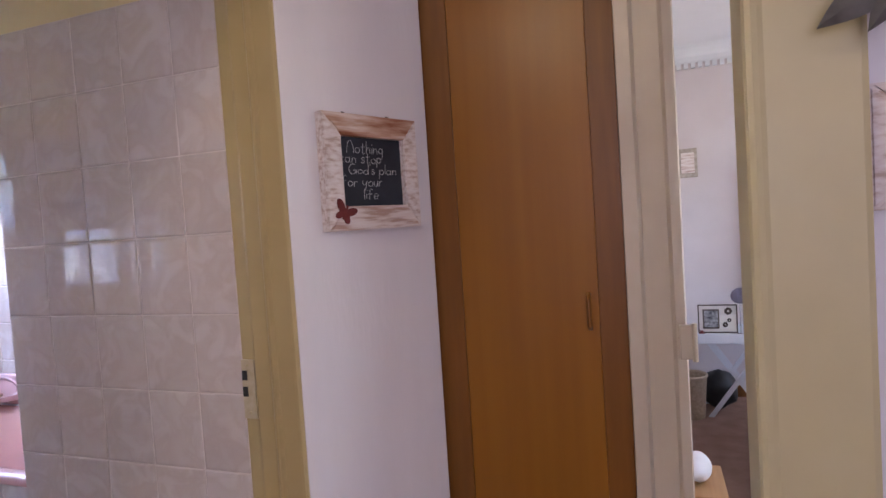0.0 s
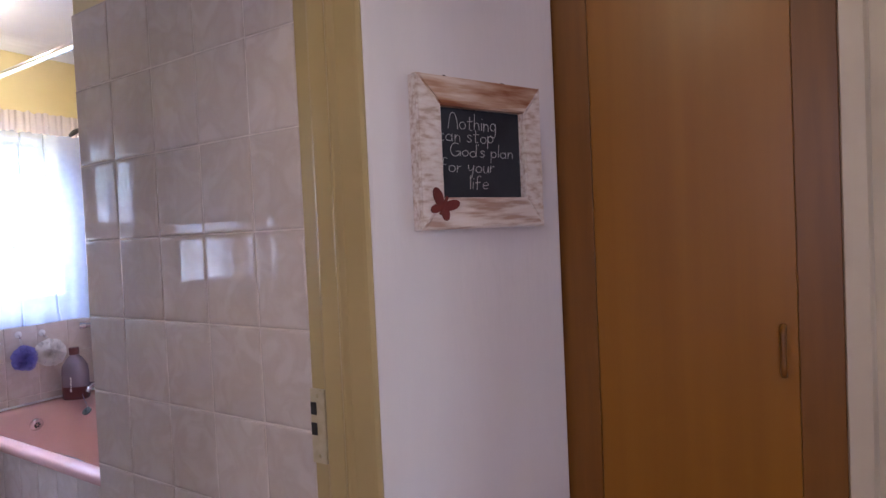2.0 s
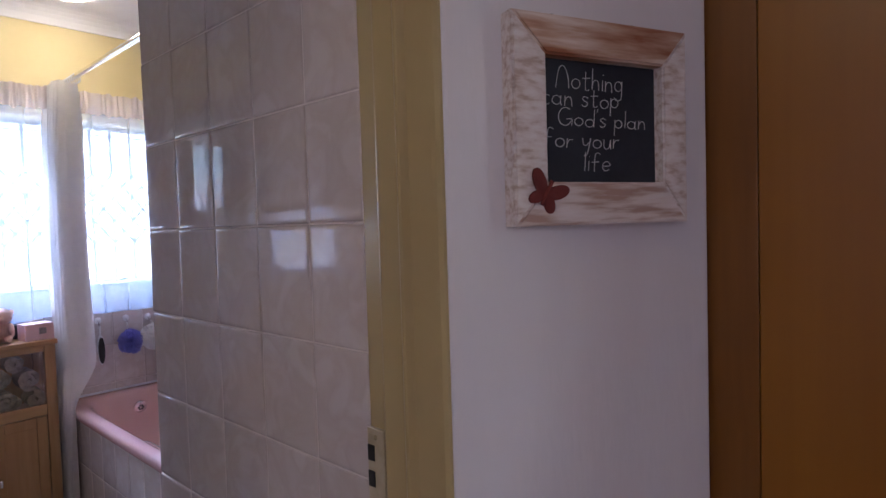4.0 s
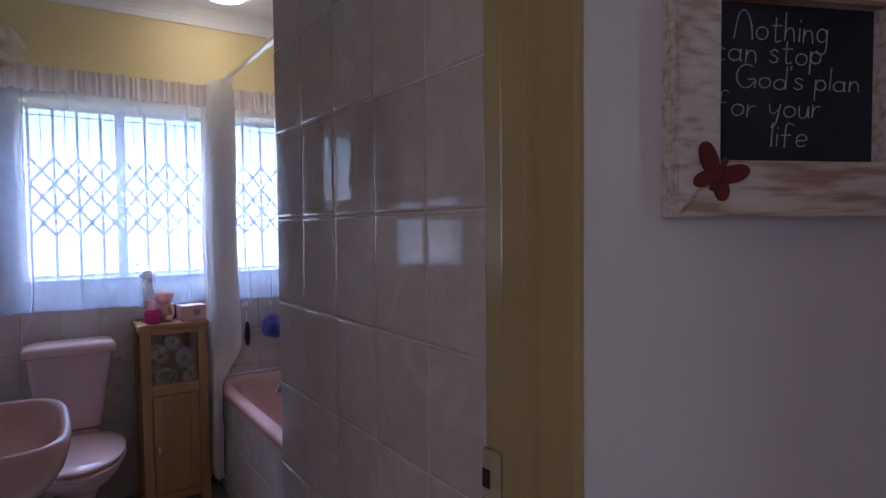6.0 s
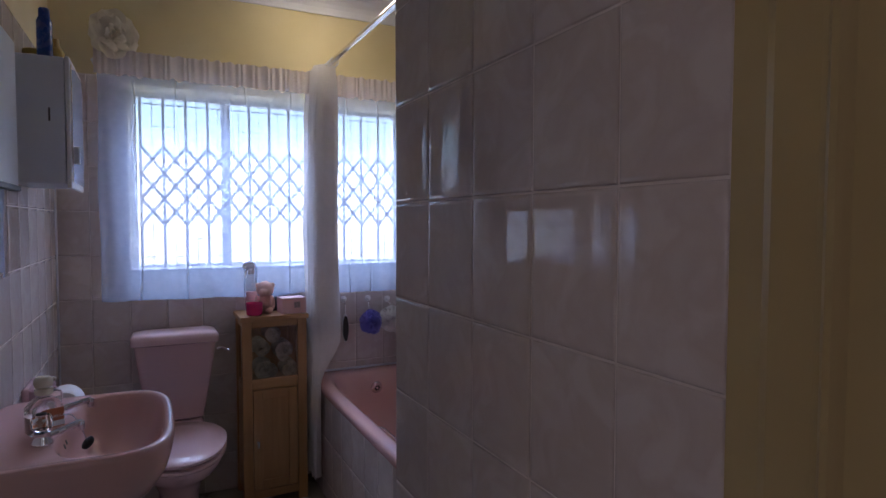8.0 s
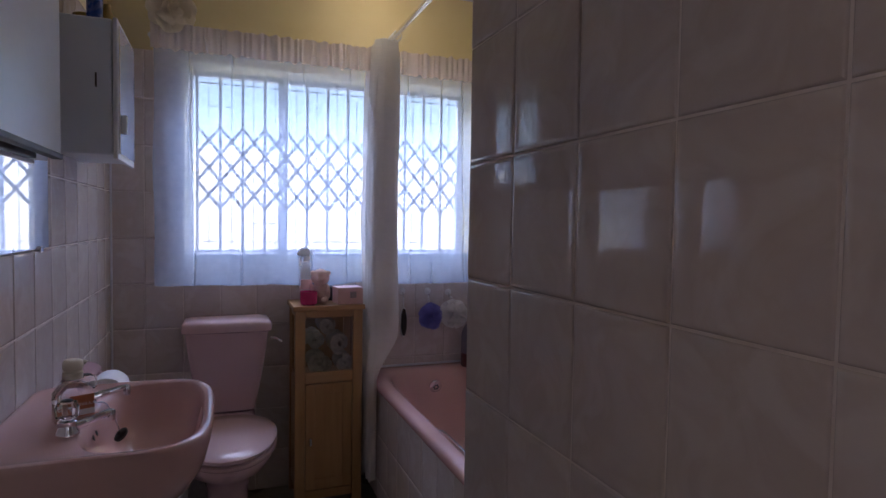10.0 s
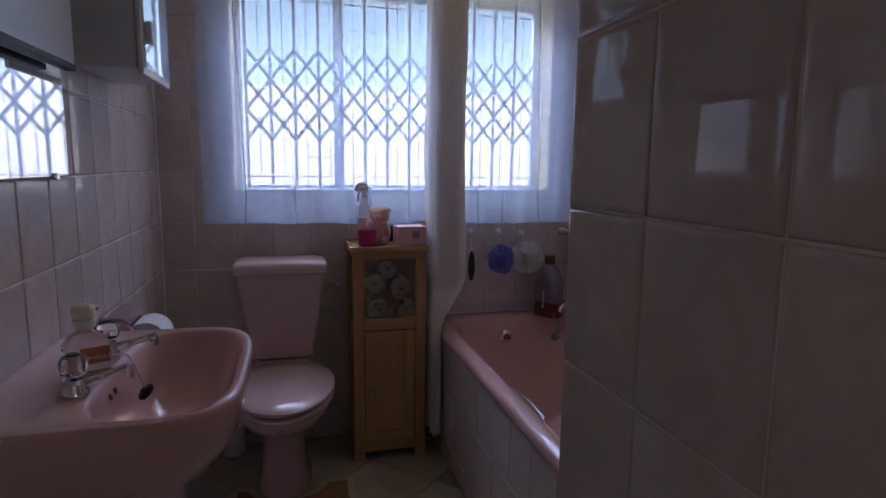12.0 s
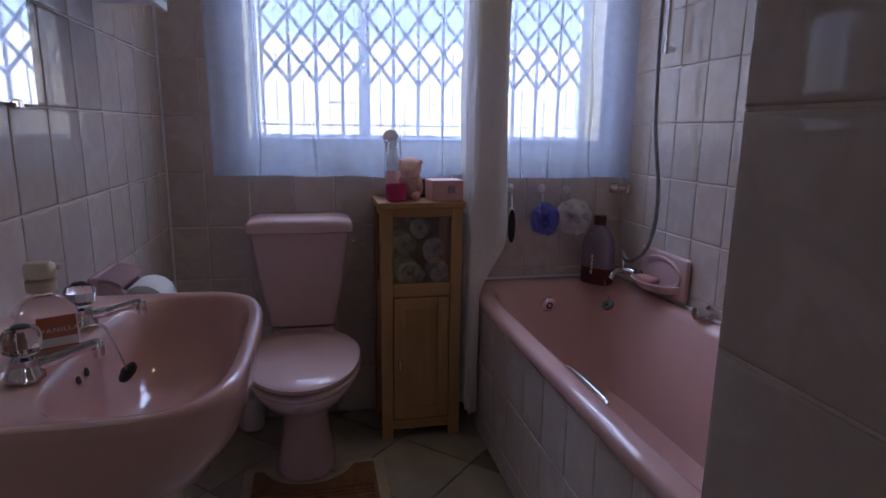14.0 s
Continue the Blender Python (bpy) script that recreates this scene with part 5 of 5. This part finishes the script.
def hook(y, z):
    ob = thing("suction_hook", "clear round suction hook on the tiles", "hook", "hooks over the bath", at=(-3.282, y, z))
    bm = lathe([(0.017, 0), (0.016, 0.003), (0.006, 0.007), (0.004, 0.012)], n=18)
    bmesh.ops.transform(bm, matrix=pose(0, 0, 0, 0, 90, 0), verts=bm.verts)
    part("cup", bm, PAPER, ob, smooth=True)
    part("hook_wire", tube(bend([(0.010, 0, 0), (0.012, 0, -0.018), (0.022, 0, -0.024), (0.027, 0, -0.014)], 5), 0.0018, 6), CHROME, ob)
    return ob


for y, z in ((2.120, 0.895), (2.252, 0.893), (2.362, 0.885)):
    hook(y, z)


def net_puff(name, label, y, z, r, mat, cord):
    ob = thing(name, label, "bath puff", "bath puffs on hooks", at=(-3.225, y, z))
    rnd = random.Random(int(y * 1000))
    for layer in range(3):
        bm = bmesh.new()
        for i in range(26):
            # one gathered frill: a crumpled half disc that fans out from the knot
            d = Vector((rnd.uniform(-0.35, 1), rnd.uniform(-1, 1), rnd.uniform(-1, 1))).normalized()
            side = d.cross(Vector((rnd.uniform(-1, 1), rnd.uniform(-1, 1), rnd.uniform(-1, 1)))).normalized()
            up = d.cross(side)
            reach, ph = r * rnd.uniform(0.55, 1.25), rnd.uniform(0, 6)
            rows = []
            for a in range(13):
                ang = radians(-75 + 150 * a / 12)
                row = []
                for k in (0.15, 0.5, 0.8, 1.0):
                    p = (d * math.cos(ang) + side * math.sin(ang)) * reach * k + up * reach * 0.22 * k * math.sin(a * 1.9 + ph)
                    row.append(bm.verts.new((p.x * 0.62 + 0.004, p.y, p.z)))
                rows.append(row)
            for ra, rb in zip(rows, rows[1:]):
                for k in range(3):
                    bm.faces.new((ra[k], rb[k], rb[k + 1], ra[k + 1]))
        part("net_layer", bm, mat, ob, smooth=True)
    part("cord", tube(bend([(0.0, 0, r * 0.6), (-0.02, 0.003, r + 0.015), (-0.033, 0.0, cord), (-0.02, -0.004, r + 0.012), (0.0, -0.004, r * 0.6)], 5), 0.0014, 5), PAPER, ob)


VIOLET_NET = cloth("violet_net", (0.36, 0.36, 0.86), 0.22, 0.5)
WHITE_NET = cloth("white_net", (0.95, 0.94, 0.92), 0.06, 0.40)
net_puff("violet_bath_puff", "violet blue net bath puff hanging on a hook", 2.248, 0.775, 0.056, VIOLET_NET, 0.098)
net_puff("white_bath_puff", "white net bath puff hanging on a hook", 2.368, 0.780, 0.064, WHITE_NET, 0.085)
brush = thing("bath_brush", "black and white bath brush hanging on a hook", "brush", at=(-3.255, 2.118, 0.77))
part("brush_back", rings([[(x, y, z) for y, z in [(0.018 * math.sin(a) * (1 if math.cos(a) < 0.2 else 0.8), -0.02 + 0.075 * -math.cos(a)) for a in [i * math.pi / 14 for i in range(28)]]] for x in (0, 0.012)]), PAPER, brush)
part("brush_pad", rings([[(x, y, z) for y, z in [(0.014 * math.sin(a), -0.022 + 0.066 * -math.cos(a)) for a in [i * math.pi / 14 for i in range(28)]]] for x in (0.0125, 0.022)]), DARK, brush, "black pad")
part("brush_loop", tube([(0.006, 0, 0.05), (0.004, 0, 0.10)], 0.004, 8), PAPER, brush)

# ---- bath mat round the toilet foot ----
mat = thing("pedestal_mat", "brown pedestal mat with a cream border round the toilet foot", "bath mat")
MX0, MX1, MY0, MY1 = -2.90, -2.38, 1.115, 1.565


def mat_outline(inset, z):
    pts = [(MX0 + inset, MY1 - inset), (MX1 - inset, MY1 - inset), (MX1 - inset, MY0 + inset), (MX0 + inset, MY0 + inset)]
    r = 0.115 + inset
    arc = [(-2.925 + 0.9 * r * math.cos(a) + 0.02, 1.322 + r * math.sin(a)) for a in [math.pi / 2 * (-1 + 2 * i / 14) for i in range(15)]]
    arc = [(max(x, MX0 + inset), y) for x, y in arc]
    return [(x, y, z) for x, y in pts + arc]


part("binding", rings([mat_outline(0, 0.001), mat_outline(0, 0.010), mat_outline(0.004, 0.014)]), MAT_EDGE, mat)
part("pile_panel", rings([mat_outline(0.032, 0.0142), mat_outline(0.034, 0.021)]), MAT_PILE, mat, "ribbed brown pile")
for i in range(17):
    x = MX0 + 0.165 + i * 0.019
    part("pile_rib", tube([(x, MY0 + 0.045, 0.0205), (x, MY1 - 0.045, 0.0205)], 0.0055, 6), MAT_PILE, mat, smooth=True)

lamp = thing("bathroom_ceiling_lamp", "round opal glass ceiling lamp in the bathroom", "ceiling lamp", at=(-2.92, 1.963, CEIL))
part("rim", lathe([(0.10, 0), (0.105, -0.004), (0.10, -0.02), (0.09, -0.024)], n=36), WHITE_PAINT, lamp, smooth=True)
part("shade", lathe([(0.088, -0.018), (0.095, -0.030), (0.086, -0.046), (0.05, -0.056), (0.004, -0.060)], n=36), glow("opal_glass_lit", (1.0, 0.84, 0.64), 10.0), lamp, "lit opal glass shade", True)

hall_lamp = thing("hall_ceiling_lamp", "round warm lit ceiling lamp in the hall", "ceiling lamp", at=(-0.19, 0.46, CEIL))
part("rim", lathe([(0.11, 0), (0.115, -0.004), (0.11, -0.02), (0.10, -0.024)], n=36), WHITE_PAINT, hall_lamp, smooth=True)
part("shade", lathe([(0.098, -0.018), (0.095, -0.04), (0.07, -0.066), (0.03, -0.080), (0.004, -0.083)], n=36), glow("warm_glass_lit", (1.0, 0.80, 0.52), 6.5), hall_lamp, "lit warm glass shade", True)

# ---- bedroom ----
TRAY = varied("pale_grey_paint", (0.62, 0.62, 0.65), (0.69, 0.69, 0.72), 8, 0.4, 0.03, 60)
tray = thing("tray_table", "pale grey folding tray table with crossed legs", "table", at=(0.52, 4.48, 0))
part("tray_bottom", box(0.01, 0.45, 0.01, 0.33, 0.475, 0.485), TRAY, tray)
for x0, x1, y0, y1 in ((0, 0.46, 0, 0.012), (0, 0.46, 0.328, 0.34), (0, 0.012, 0.0125, 0.3275), (0.448, 0.46, 0.0125, 0.3275)):
    part("tray_side", box(x0, x1, y0, y1, 0.472, 0.535, 0.003), TRAY, tray)
for y in (0.03, 0.30):
    for a, b in ((0.07, 0.40), (0.40, 0.07)):
        yy = y + (0.014 if a > b else 0)
        lp = [(a - 0.016, yy, 0), (a + 0.016, yy, 0), (b + 0.016, yy, 0.474), (b - 0.016, yy, 0.474)]
        part("leg", rings([lp, [(p[0], p[1] + 0.012, p[2]) for p in lp]]), TRAY, tray)
DARK_BROWN = varied("dark_brown_wood", (0.05, 0.03, 0.022), (0.08, 0.05, 0.035), 14, 0.5, 0.1, 90)
board = thing("photo_board", "cream photo board with dark flowers and a brown frame", "picture", at=(0.55, 4.76, 0.487))
part("panel", box(0, 0.24, 0, 0.012, 0, 0.19, 0.002), varied("cream_print", (0.66, 0.60, 0.55), (0.72, 0.66, 0.60), 12, 0.6, 0.02, 90), board)
for x0, x1, z0, z1 in ((0, 0.24, 0.182, 0.19), (0, 0.24, 0, 0.008), (0, 0.008, 0.0082, 0.1818), (0.232, 0.24, 0.0082, 0.1818)):
    part("edge", box(x0, x1, -0.006, -0.0005, z0, z1), DARK_BROWN, board)
for x0, x1, z0, z1 in ((0.03, 0.13, 0.15, 0.158), (0.03, 0.13, 0.03, 0.038), (0.03, 0.038, 0.0382, 0.1498), (0.122, 0.13, 0.0382, 0.1498)):
    part("photo_edge", box(x0, x1, -0.005, -0.0005, z0, z1), DARK_BROWN, board)
part("photo", box(0.0385, 0.1215, -0.003, -0.0005, 0.0385, 0.1495), varied("grey_photo", (0.05, 0.05, 0.06), (0.42, 0.40, 0.40), 45, 0.4, 0.0, 60), board, "grey framed photograph")
for fx, fz, fr in ((0.185, 0.145, 0.026), (0.19, 0.085, 0.014), (0.165, 0.055, 0.018)):
    bm = bmesh.new()
    for i in range(7):
        a = i * 2 * math.pi / 7
        blob(fx + fr * 0.6 * math.cos(a), -0.003, fz + fr * 0.6 * math.sin(a), fr * 0.42, 0.002, fr * 0.42, bm=bm, sub=1)
    part("printed_flower", bm, DARK_BROWN, board)
mm = thing("table_mirror", "small round make-up mirror on a stand", "mirror", at=(0.80, 4.70, 0.486))
part("stand", tube([(0, 0, 0.0), (0, 0, 0.20)], 0.005, 10), CHROME, mm, smooth=True)
part("foot", lathe([(0.05, 0), (0.05, 0.006), (0.006, 0.014)], n=24), CHROME, mm, smooth=True)
bm = lathe([(0.052, -0.004), (0.056, 0), (0.052, 0.004)], n=30)
bmesh.ops.transform(bm, matrix=pose(0, -0.002, 0.255, 101, 0, 0), verts=bm.verts)
part("rim", bm, CHROME, mm, smooth=True)
bm = lathe([(0.046, 0.0042), (0.046, 0.0055)], n=30)
bmesh.ops.transform(bm, matrix=pose(0, -0.002, 0.255, 101, 0, 0), verts=bm.verts)
part("mirror_glass", bm, MIRROR, mm)
book = part("white_book", box(0.59, 0.75, 4.53, 4.66, 0.4865, 0.505, 0.002), PAPER)
tagged(book, "white paperback lying on the tray table", "book")
for i, (x, y, r, h, c) in enumerate(((0.845, 4.60, 0.016, 0.09, DARK_BROWN), (0.88, 4.64, 0.018, 0.07, PUMP), (0.90, 4.57, 0.014, 0.055, DARK_BROWN), (0.56, 4.58, 0.020, 0.05, RUST))):
    b = part("cosmetic_bottle", lathe([(r * 0.9, 0), (r, 0.004), (r, h * 0.65), (r * 0.5, h * 0.75), (r * 0.5, h)], x, y, 18), c, None, smooth=True)
    b.location.z = 0.4865
    tagged(b, ("small dark cosmetic bottle on the tray table", "cream cosmetic bottle on the tray table", "small dark cosmetic bottle on the tray table", "small red pot on the tray table")[i], "bottle", "cosmetics on the tray table")
for i, (x, y, r) in enumerate(((0.83, 4.54, 0.045), (0.79, 4.56, 0.03))):
    b = part("round_compact", lathe([(r * 0.9, 0), (r, 0.003), (r, 0.014), (r * 0.9, 0.018)], x, y, 24), PAPER, None, smooth=True)
    b.location.z = 0.4865
    tagged(b, "round white compact lying on the tray table", "compact", "cosmetics on the tray table")
basket = thing("laundry_basket", "beige woven waste basket with a rolled rim", "basket", at=(0.475, 4.50, 0))
part("weave", lathe([(0.07, 0), (0.078, 0.004), (0.098, 0.27), (0.092, 0.27), (0.074, 0.01)], n=30), varied("woven_straw", (0.34, 0.25, 0.17), (0.46, 0.35, 0.25), 60, 0.8, 0.6, 200), basket, smooth=True)
part("rim", tube([(0.098 * math.cos(a), 0.098 * math.sin(a), 0.272) for a in [i * math.pi / 16 for i in range(33)]], 0.008, 8), varied("straw_rim", (0.46, 0.35, 0.25), (0.54, 0.43, 0.32), 40, 0.8, 0.4, 200), basket, smooth=True)
bag = part("black_bag", blob(0.66, 4.72, 0.125, 0.11, 0.085, 0.125, 0.25, 14, 2.0), DARK, None, smooth=True)
tagged(bag, "crumpled black bag on the carpet under the table", "bag")
small_pic = thing("plaque", "small pale wooden plaque on the bedroom wall", "plaque", at=(0.48, 4.975, 1.535))
part("board", box(0, 0.125, -0.022, 0, 0, 0.20, 0.004), PLAQUE_WOOD, small_pic)
part("carving", box(0.02, 0.105, -0.026, -0.0225, 0.03, 0.17, 0.003), WASH_H, small_pic)
rack = thing("hook_rail", "white hook rail with heart-shaped tops on the wall", "hook rail", at=(0.93, 4.978, 1.70))
part("rail_bar", box(0, 0.62, -0.014, 0, 0, 0.030, 0.004), WHITE_PAINT, rack)
for i in range(5):
    x = 0.03 + 0.13 * i
    part("heart", tube(bend([(x, -0.010, 0.03), (x - 0.045, -0.010, 0.075), (x - 0.03, -0.010, 0.10), (x, -0.010, 0.085), (x + 0.03, -0.010, 0.10), (x + 0.045, -0.010, 0.075), (x, -0.010, 0.03)], 6), 0.0045, 8), WHITE_PAINT, rack, smooth=True)
    part("hook", tube(bend([(x, -0.012, 0.0), (x, -0.02, -0.03), (x, -0.045, -0.04), (x, -0.055, -0.02)], 5), 0.004, 8), WHITE_PAINT, rack, smooth=True)


def garment(name, label, x, w, length, mat, seed):
    ob = thing(name, label, "garment", "clothes on the hook rail", at=(x, 4.918, 1.665))

    def cloth_fn(u, v):
        s = (u - 0.5) * 2
        ww = w * (0.35 + 0.65 * min(v * 3, 1)) * (1 + 0.25 * noise.noise(Vector((v * 4, seed, 0))))
        return (s * ww / 2 + 0.02 * noise.noise(Vector((v * 3, seed, 3))), -0.03 * math.cos(s * 1.4) + 0.022 * math.sin(s * 9 + seed + 2 * v), -length * v - 0.03 * abs(s) * (v < 0.1) + 0.04 * noise.noise(Vector((u * 5, seed, 1))) * (v > 0.9))

    part("cloth", sheet(36, 30, cloth_fn, 0.004), mat, ob, smooth=True)


garment("blue_print_scarf", "long blue and white printed scarf hanging from a hook", 0.985, 0.12, 0.90, varied("blue_white_print", (0.42, 0.46, 0.62), (0.86, 0.86, 0.90), 30, 0.9, 0.3, 300), 1.0)
garment("taupe_gown", "taupe dressing gown hanging from a hook", 1.13, 0.20, 0.66, varied("taupe_fleece", (0.22, 0.16, 0.15), (0.30, 0.23, 0.22), 18, 0.95, 0.6, 400), 2.3)
garment("grey_gown", "grey dressing gown hanging from a hook", 1.30, 0.20, 0.80, varied("grey_fleece", (0.26, 0.24, 0.26), (0.34, 0.32, 0.34), 18, 0.95, 0.6, 400), 4.3)
RED_CARD = varied("red_cloth", (0.34, 0.02, 0.025), (0.44, 0.04, 0.045), 18, 0.85, 0.2, 200)
redbag = part("red_bag", box(1.06, 1.20, 4.90, 4.965, 0.72, 0.99, 0.02, 3), RED_CARD, None, smooth=True)
tagged(redbag, "red cloth bag hanging under the gown", "bag")
part("bag_handle", tube(bend([(1.09, 4.94, 0.985), (1.11, 4.93, 1.3), (1.13, 4.92, 1.66), (1.15, 4.93, 1.3), (1.17, 4.94, 0.985)], 5), 0.004, 6), RED_CARD, redbag)
bed = thing("bed", "bed with a lilac frilled cover and white pillow", "bed", at=(0.87, 3.35, 0))
part("mattress", box(0, 1.4, 0, 1.0, 0.26, 0.52, 0.06, 4), varied("lilac_cover", (0.50, 0.46, 0.58), (0.60, 0.56, 0.68), 10, 0.9, 0.3, 200), bed, smooth=True)
part("base", box(0.02, 1.38, 0.02, 0.98, 0.0, 0.26, 0.01), varied("grey_bed_base", (0.34, 0.32, 0.36), (0.42, 0.40, 0.44), 10, 0.9, 0.3, 200), bed)
part("frill", sheet(80, 6, lambda u, v: (-0.012 + 0.016 * math.sin(u * 70) * v, 0.02 + 0.96 * u, 0.50 - 0.36 * v), 0.003), varied("lilac_frill", (0.54, 0.50, 0.62), (0.64, 0.60, 0.72), 10, 0.9, 0.3, 200), bed, smooth=True)
part("pillow", blob(0.30, 0.72, 0.56, 0.26, 0.20, 0.09, 0.12, 6), PAPER, bed, "white pillow", True)
stool = thing("low_stool", "low pine stool with a white cushion just inside the bedroom", "stool", at=(0.362, 3.10, 0))
stool.scale = (0.55, 1, 1)
part("seat", box(0, 0.30, -0.15, 0.17, 0.17, 0.20, 0.004), PINE_FLAT, stool)
for x in (0.02, 0.25):
    for y in (-0.13, 0.12):
        part("leg", box(x, x + 0.03, y, y + 0.03, 0, 0.17, 0.003), PINE, stool)
cush = part("white_cushion", blob(0.425, 3.12, 0.252, 0.052, 0.10, 0.052, 0.2, 9), PAPER, None, smooth=True)
tagged(cush, "crumpled white cloth lying on the stool", "cloth")

# ---- hall: picture and leaf beside the bedroom door ----
hp = thing("hall_picture", "whitewashed wooden picture frame on the hall wall", "picture", at=(0.572, 1.459, 1.305))
for s in "ltrb":
    part("frame_side", mitred(0, 0.26, 0, 0.165, (0.04, 0.04, 0.04, 0.04), s), WASH_V if s in "lr" else WASH_H, hp)
part("panel", box(0.037, 0.223, -0.010, -0.002, 0.037, 0.128), SLATE, hp)
LEAF = varied("dark_grey_leaf", (0.16, 0.15, 0.15), (0.25, 0.24, 0.23), 20, 0.6, 0.2, 120)
spray_leaf = thing("dried_leaf_spray", "dark grey dried leaves hanging on the hall wall", "dried leaves", at=(0.605, 1.404, 1.600))
for i, (a, ln) in enumerate(((212, 0.12), (238, 0.09), (185, 0.09), (290, 0.08), (340, 0.10), (100, 0.10))):
    def leaf(u, v, a=radians(a), ln=ln):
        w = 0.19 * ln * math.sin(math.pi * min(v * 0.96 + 0.04, 1)) * (u - 0.5) * 2
        return (ln * v * math.cos(a) - w * math.sin(a), -0.012 - 0.02 * math.sin(v * 2.5) + 0.012 * abs(u - 0.5), ln * v * math.sin(a) + w * math.cos(a))
    part("leaf", sheet(6, 10, leaf, 0.001), LEAF, spray_leaf, smooth=True)

# ---- outside the bathroom window ----
tagged(part("ground", box(-60, 60, -60, 60, -0.45, -0.25), varied("dry_grass", (0.16, 0.17, 0.07), (0.26, 0.24, 0.11), 2, 0.95, 0.5, 60)), "dry garden lawn round the house", "ground", "", "structure")
tagged(part("garden_wall", box(-7.9, -7.7, -9, 14, -0.25, 2.05), varied("white_garden_plaster", (0.72, 0.70, 0.66), (0.80, 0.78, 0.74), 2, 0.85, 0.2, 50)), "white plastered garden boundary wall", "wall", "", "structure")

# ---- tiles, each a piece of its wall ----
TILE_MESH = {}


def tile_mesh(w, h, d=0.006):
    key = (round(w, 3), round(h, 3), d)
    if key not in TILE_MESH:
        # a glazed face whose rounded margin falls away to the joint
        loops = []
        for inset, y in ((0.0016, 0.0), (0.0016, 0.0026 - d), (0.0024, 0.0012 - d), (0.0042, 0.0003 - d), (0.0095, -d)):
            a, b = w / 2 - inset, h / 2 - inset
            loops.append([(-a, y, -b), (a, y, -b), (a, y, b), (-a, y, b)])
        bm = rings(loops, False, True)
        me = bpy.data.meshes.new("tile")
        bm.to_mesh(me)
        bm.free()
        for f in me.polygons:
            f.use_smooth = True
        me.set_sharp_from_angle(angle=radians(35))
        me.materials.append(TILE)
        TILE_MESH[key] = me
    return TILE_MESH[key]


def lay(wall, x0, y0, turn, us, zs, skip=None, d=0.006):
    """Tiles on an upright face that starts at (x0, y0) and runs along its turned x axis, facing its -y."""
    base = pose(x0, y0, 0, 0, 0, turn)
    bed_bm = bmesh.new()
    for u0, u1 in zip(us, us[1:]):
        for z0, z1 in zip(zs, zs[1:]):
            if skip and skip((u0 + u1) / 2, (z0 + z1) / 2):
                continue
            ob = new("tile", tile_mesh(u1 - u0, z1 - z0, d))
            ob.parent = wall
            ob.matrix_basis = base @ pose((u0 + u1) / 2, -0.0015, (z0 + z1) / 2, 0.40 * random.uniform(-1, 1), 0, 0.40 * random.uniform(-1, 1))
            box(u0, u1, -0.0048, -0.0005, z0, z1, bm=bed_bm)
    bmesh.ops.transform(bed_bm, matrix=base, verts=bed_bm.verts)
    part("grout_bed", bed_bm, GROUT, wall)


def steps(a, b, first, pitch):
    """Joints from a to b with one joint at first."""
    k = math.ceil((a - first) / pitch + 0.02)
    out = [a]
    while first + k * pitch < b - 0.02:
        out.append(first + k * pitch)
        k += 1
    return out + [b]


ROWS_NEAR = [0.0] + [0.134 + 0.2003 * k for k in range(10)]
ROWS = [0.0] + [0.179 + 0.194 * k for k in range(9)] + [TILE_TOP]
lay(wall_tile_side, END_X, TILE_Y, 0, [0, 0.168, 0.339, 0.505, 0.671, DOOR_X - END_X], ROWS_NEAR)
# window wall faces +x: runs along +y
lay(wall_window, WIN_X, LEFT_Y, 90, steps(0, BACK_Y - LEFT_Y, 0.285, 0.1503), ROWS, lambda u, z: OY0 - 0.02 < u + LEFT_Y < OY1 + 0.02 and OZ0 - 0.03 < z < OZ1 + 0.03)
# wall beside the basin faces +y: runs along -x
lay(wall_left, -0.66, LEFT_Y, 180, steps(0, -0.66 - WIN_X, 1.723, 0.157), ROWS)
# wall behind the bath faces -y
lay(wall_back, WIN_X, BACK_Y, 0, steps(0, END_X - WIN_X, 0.335, 0.150), [RIM - 0.04] + ROWS[3:])
lay(wall_end, END_X, BACK_Y, -90, steps(0, BACK_Y - 1.80, 0.15, 0.15), [RIM - 0.04] + ROWS[3:])
lay(apron, -3.285, 1.946, 0, steps(0, END_X + 3.283, 0.12, 0.150), [0.0, 0.085, 0.286, RIM - 0.038])

# floor tiles laid on the diagonal
fl = bpy.data.objects["floor"]
S = 0.30
ft = bpy.data.meshes.new("floor_tile")
bm = box(-S / 2 + 0.002, S / 2 - 0.002, -S / 2 + 0.002, S / 2 - 0.002, -0.010, 0.0, 0.0015, 1)
bm.to_mesh(ft)
bm.free()
ft.materials.append(FLOOR_TILE)
q = S / math.sqrt(2)
# the row along the basin wall is cut off at the wall
ft_cut = bpy.data.meshes.new("floor_tile_cut")
bm = box(-S / 2 + 0.002, S / 2 - 0.002, -S / 2 + 0.002, S / 2 - 0.002, -0.010, 0.0, 0.0015, 1)
bmesh.ops.bisect_plane(bm, geom=bm.verts[:] + bm.edges[:] + bm.faces[:], plane_co=(-0.02, -0.02, 0), plane_no=(-1, -1, 0), clear_outer=True)
bm.to_mesh(ft_cut)
bm.free()
ft_cut.materials.append(FLOOR_TILE)
for i in range(-2, 30):
    for j in range(-2, 14):
        x, y = -3.25 + i * q, 0.80 + j * q
        if (i + j) % 2 or not (-3.45 < x < -0.80 and 0.78 < y < 2.0):
            continue
        ob = new("floor_tile", ft_cut if y - q < 0.75 else ft)
        ob.parent = fl
        ob.matrix_basis = pose(x, y, -0.001, 0, 0, 45)
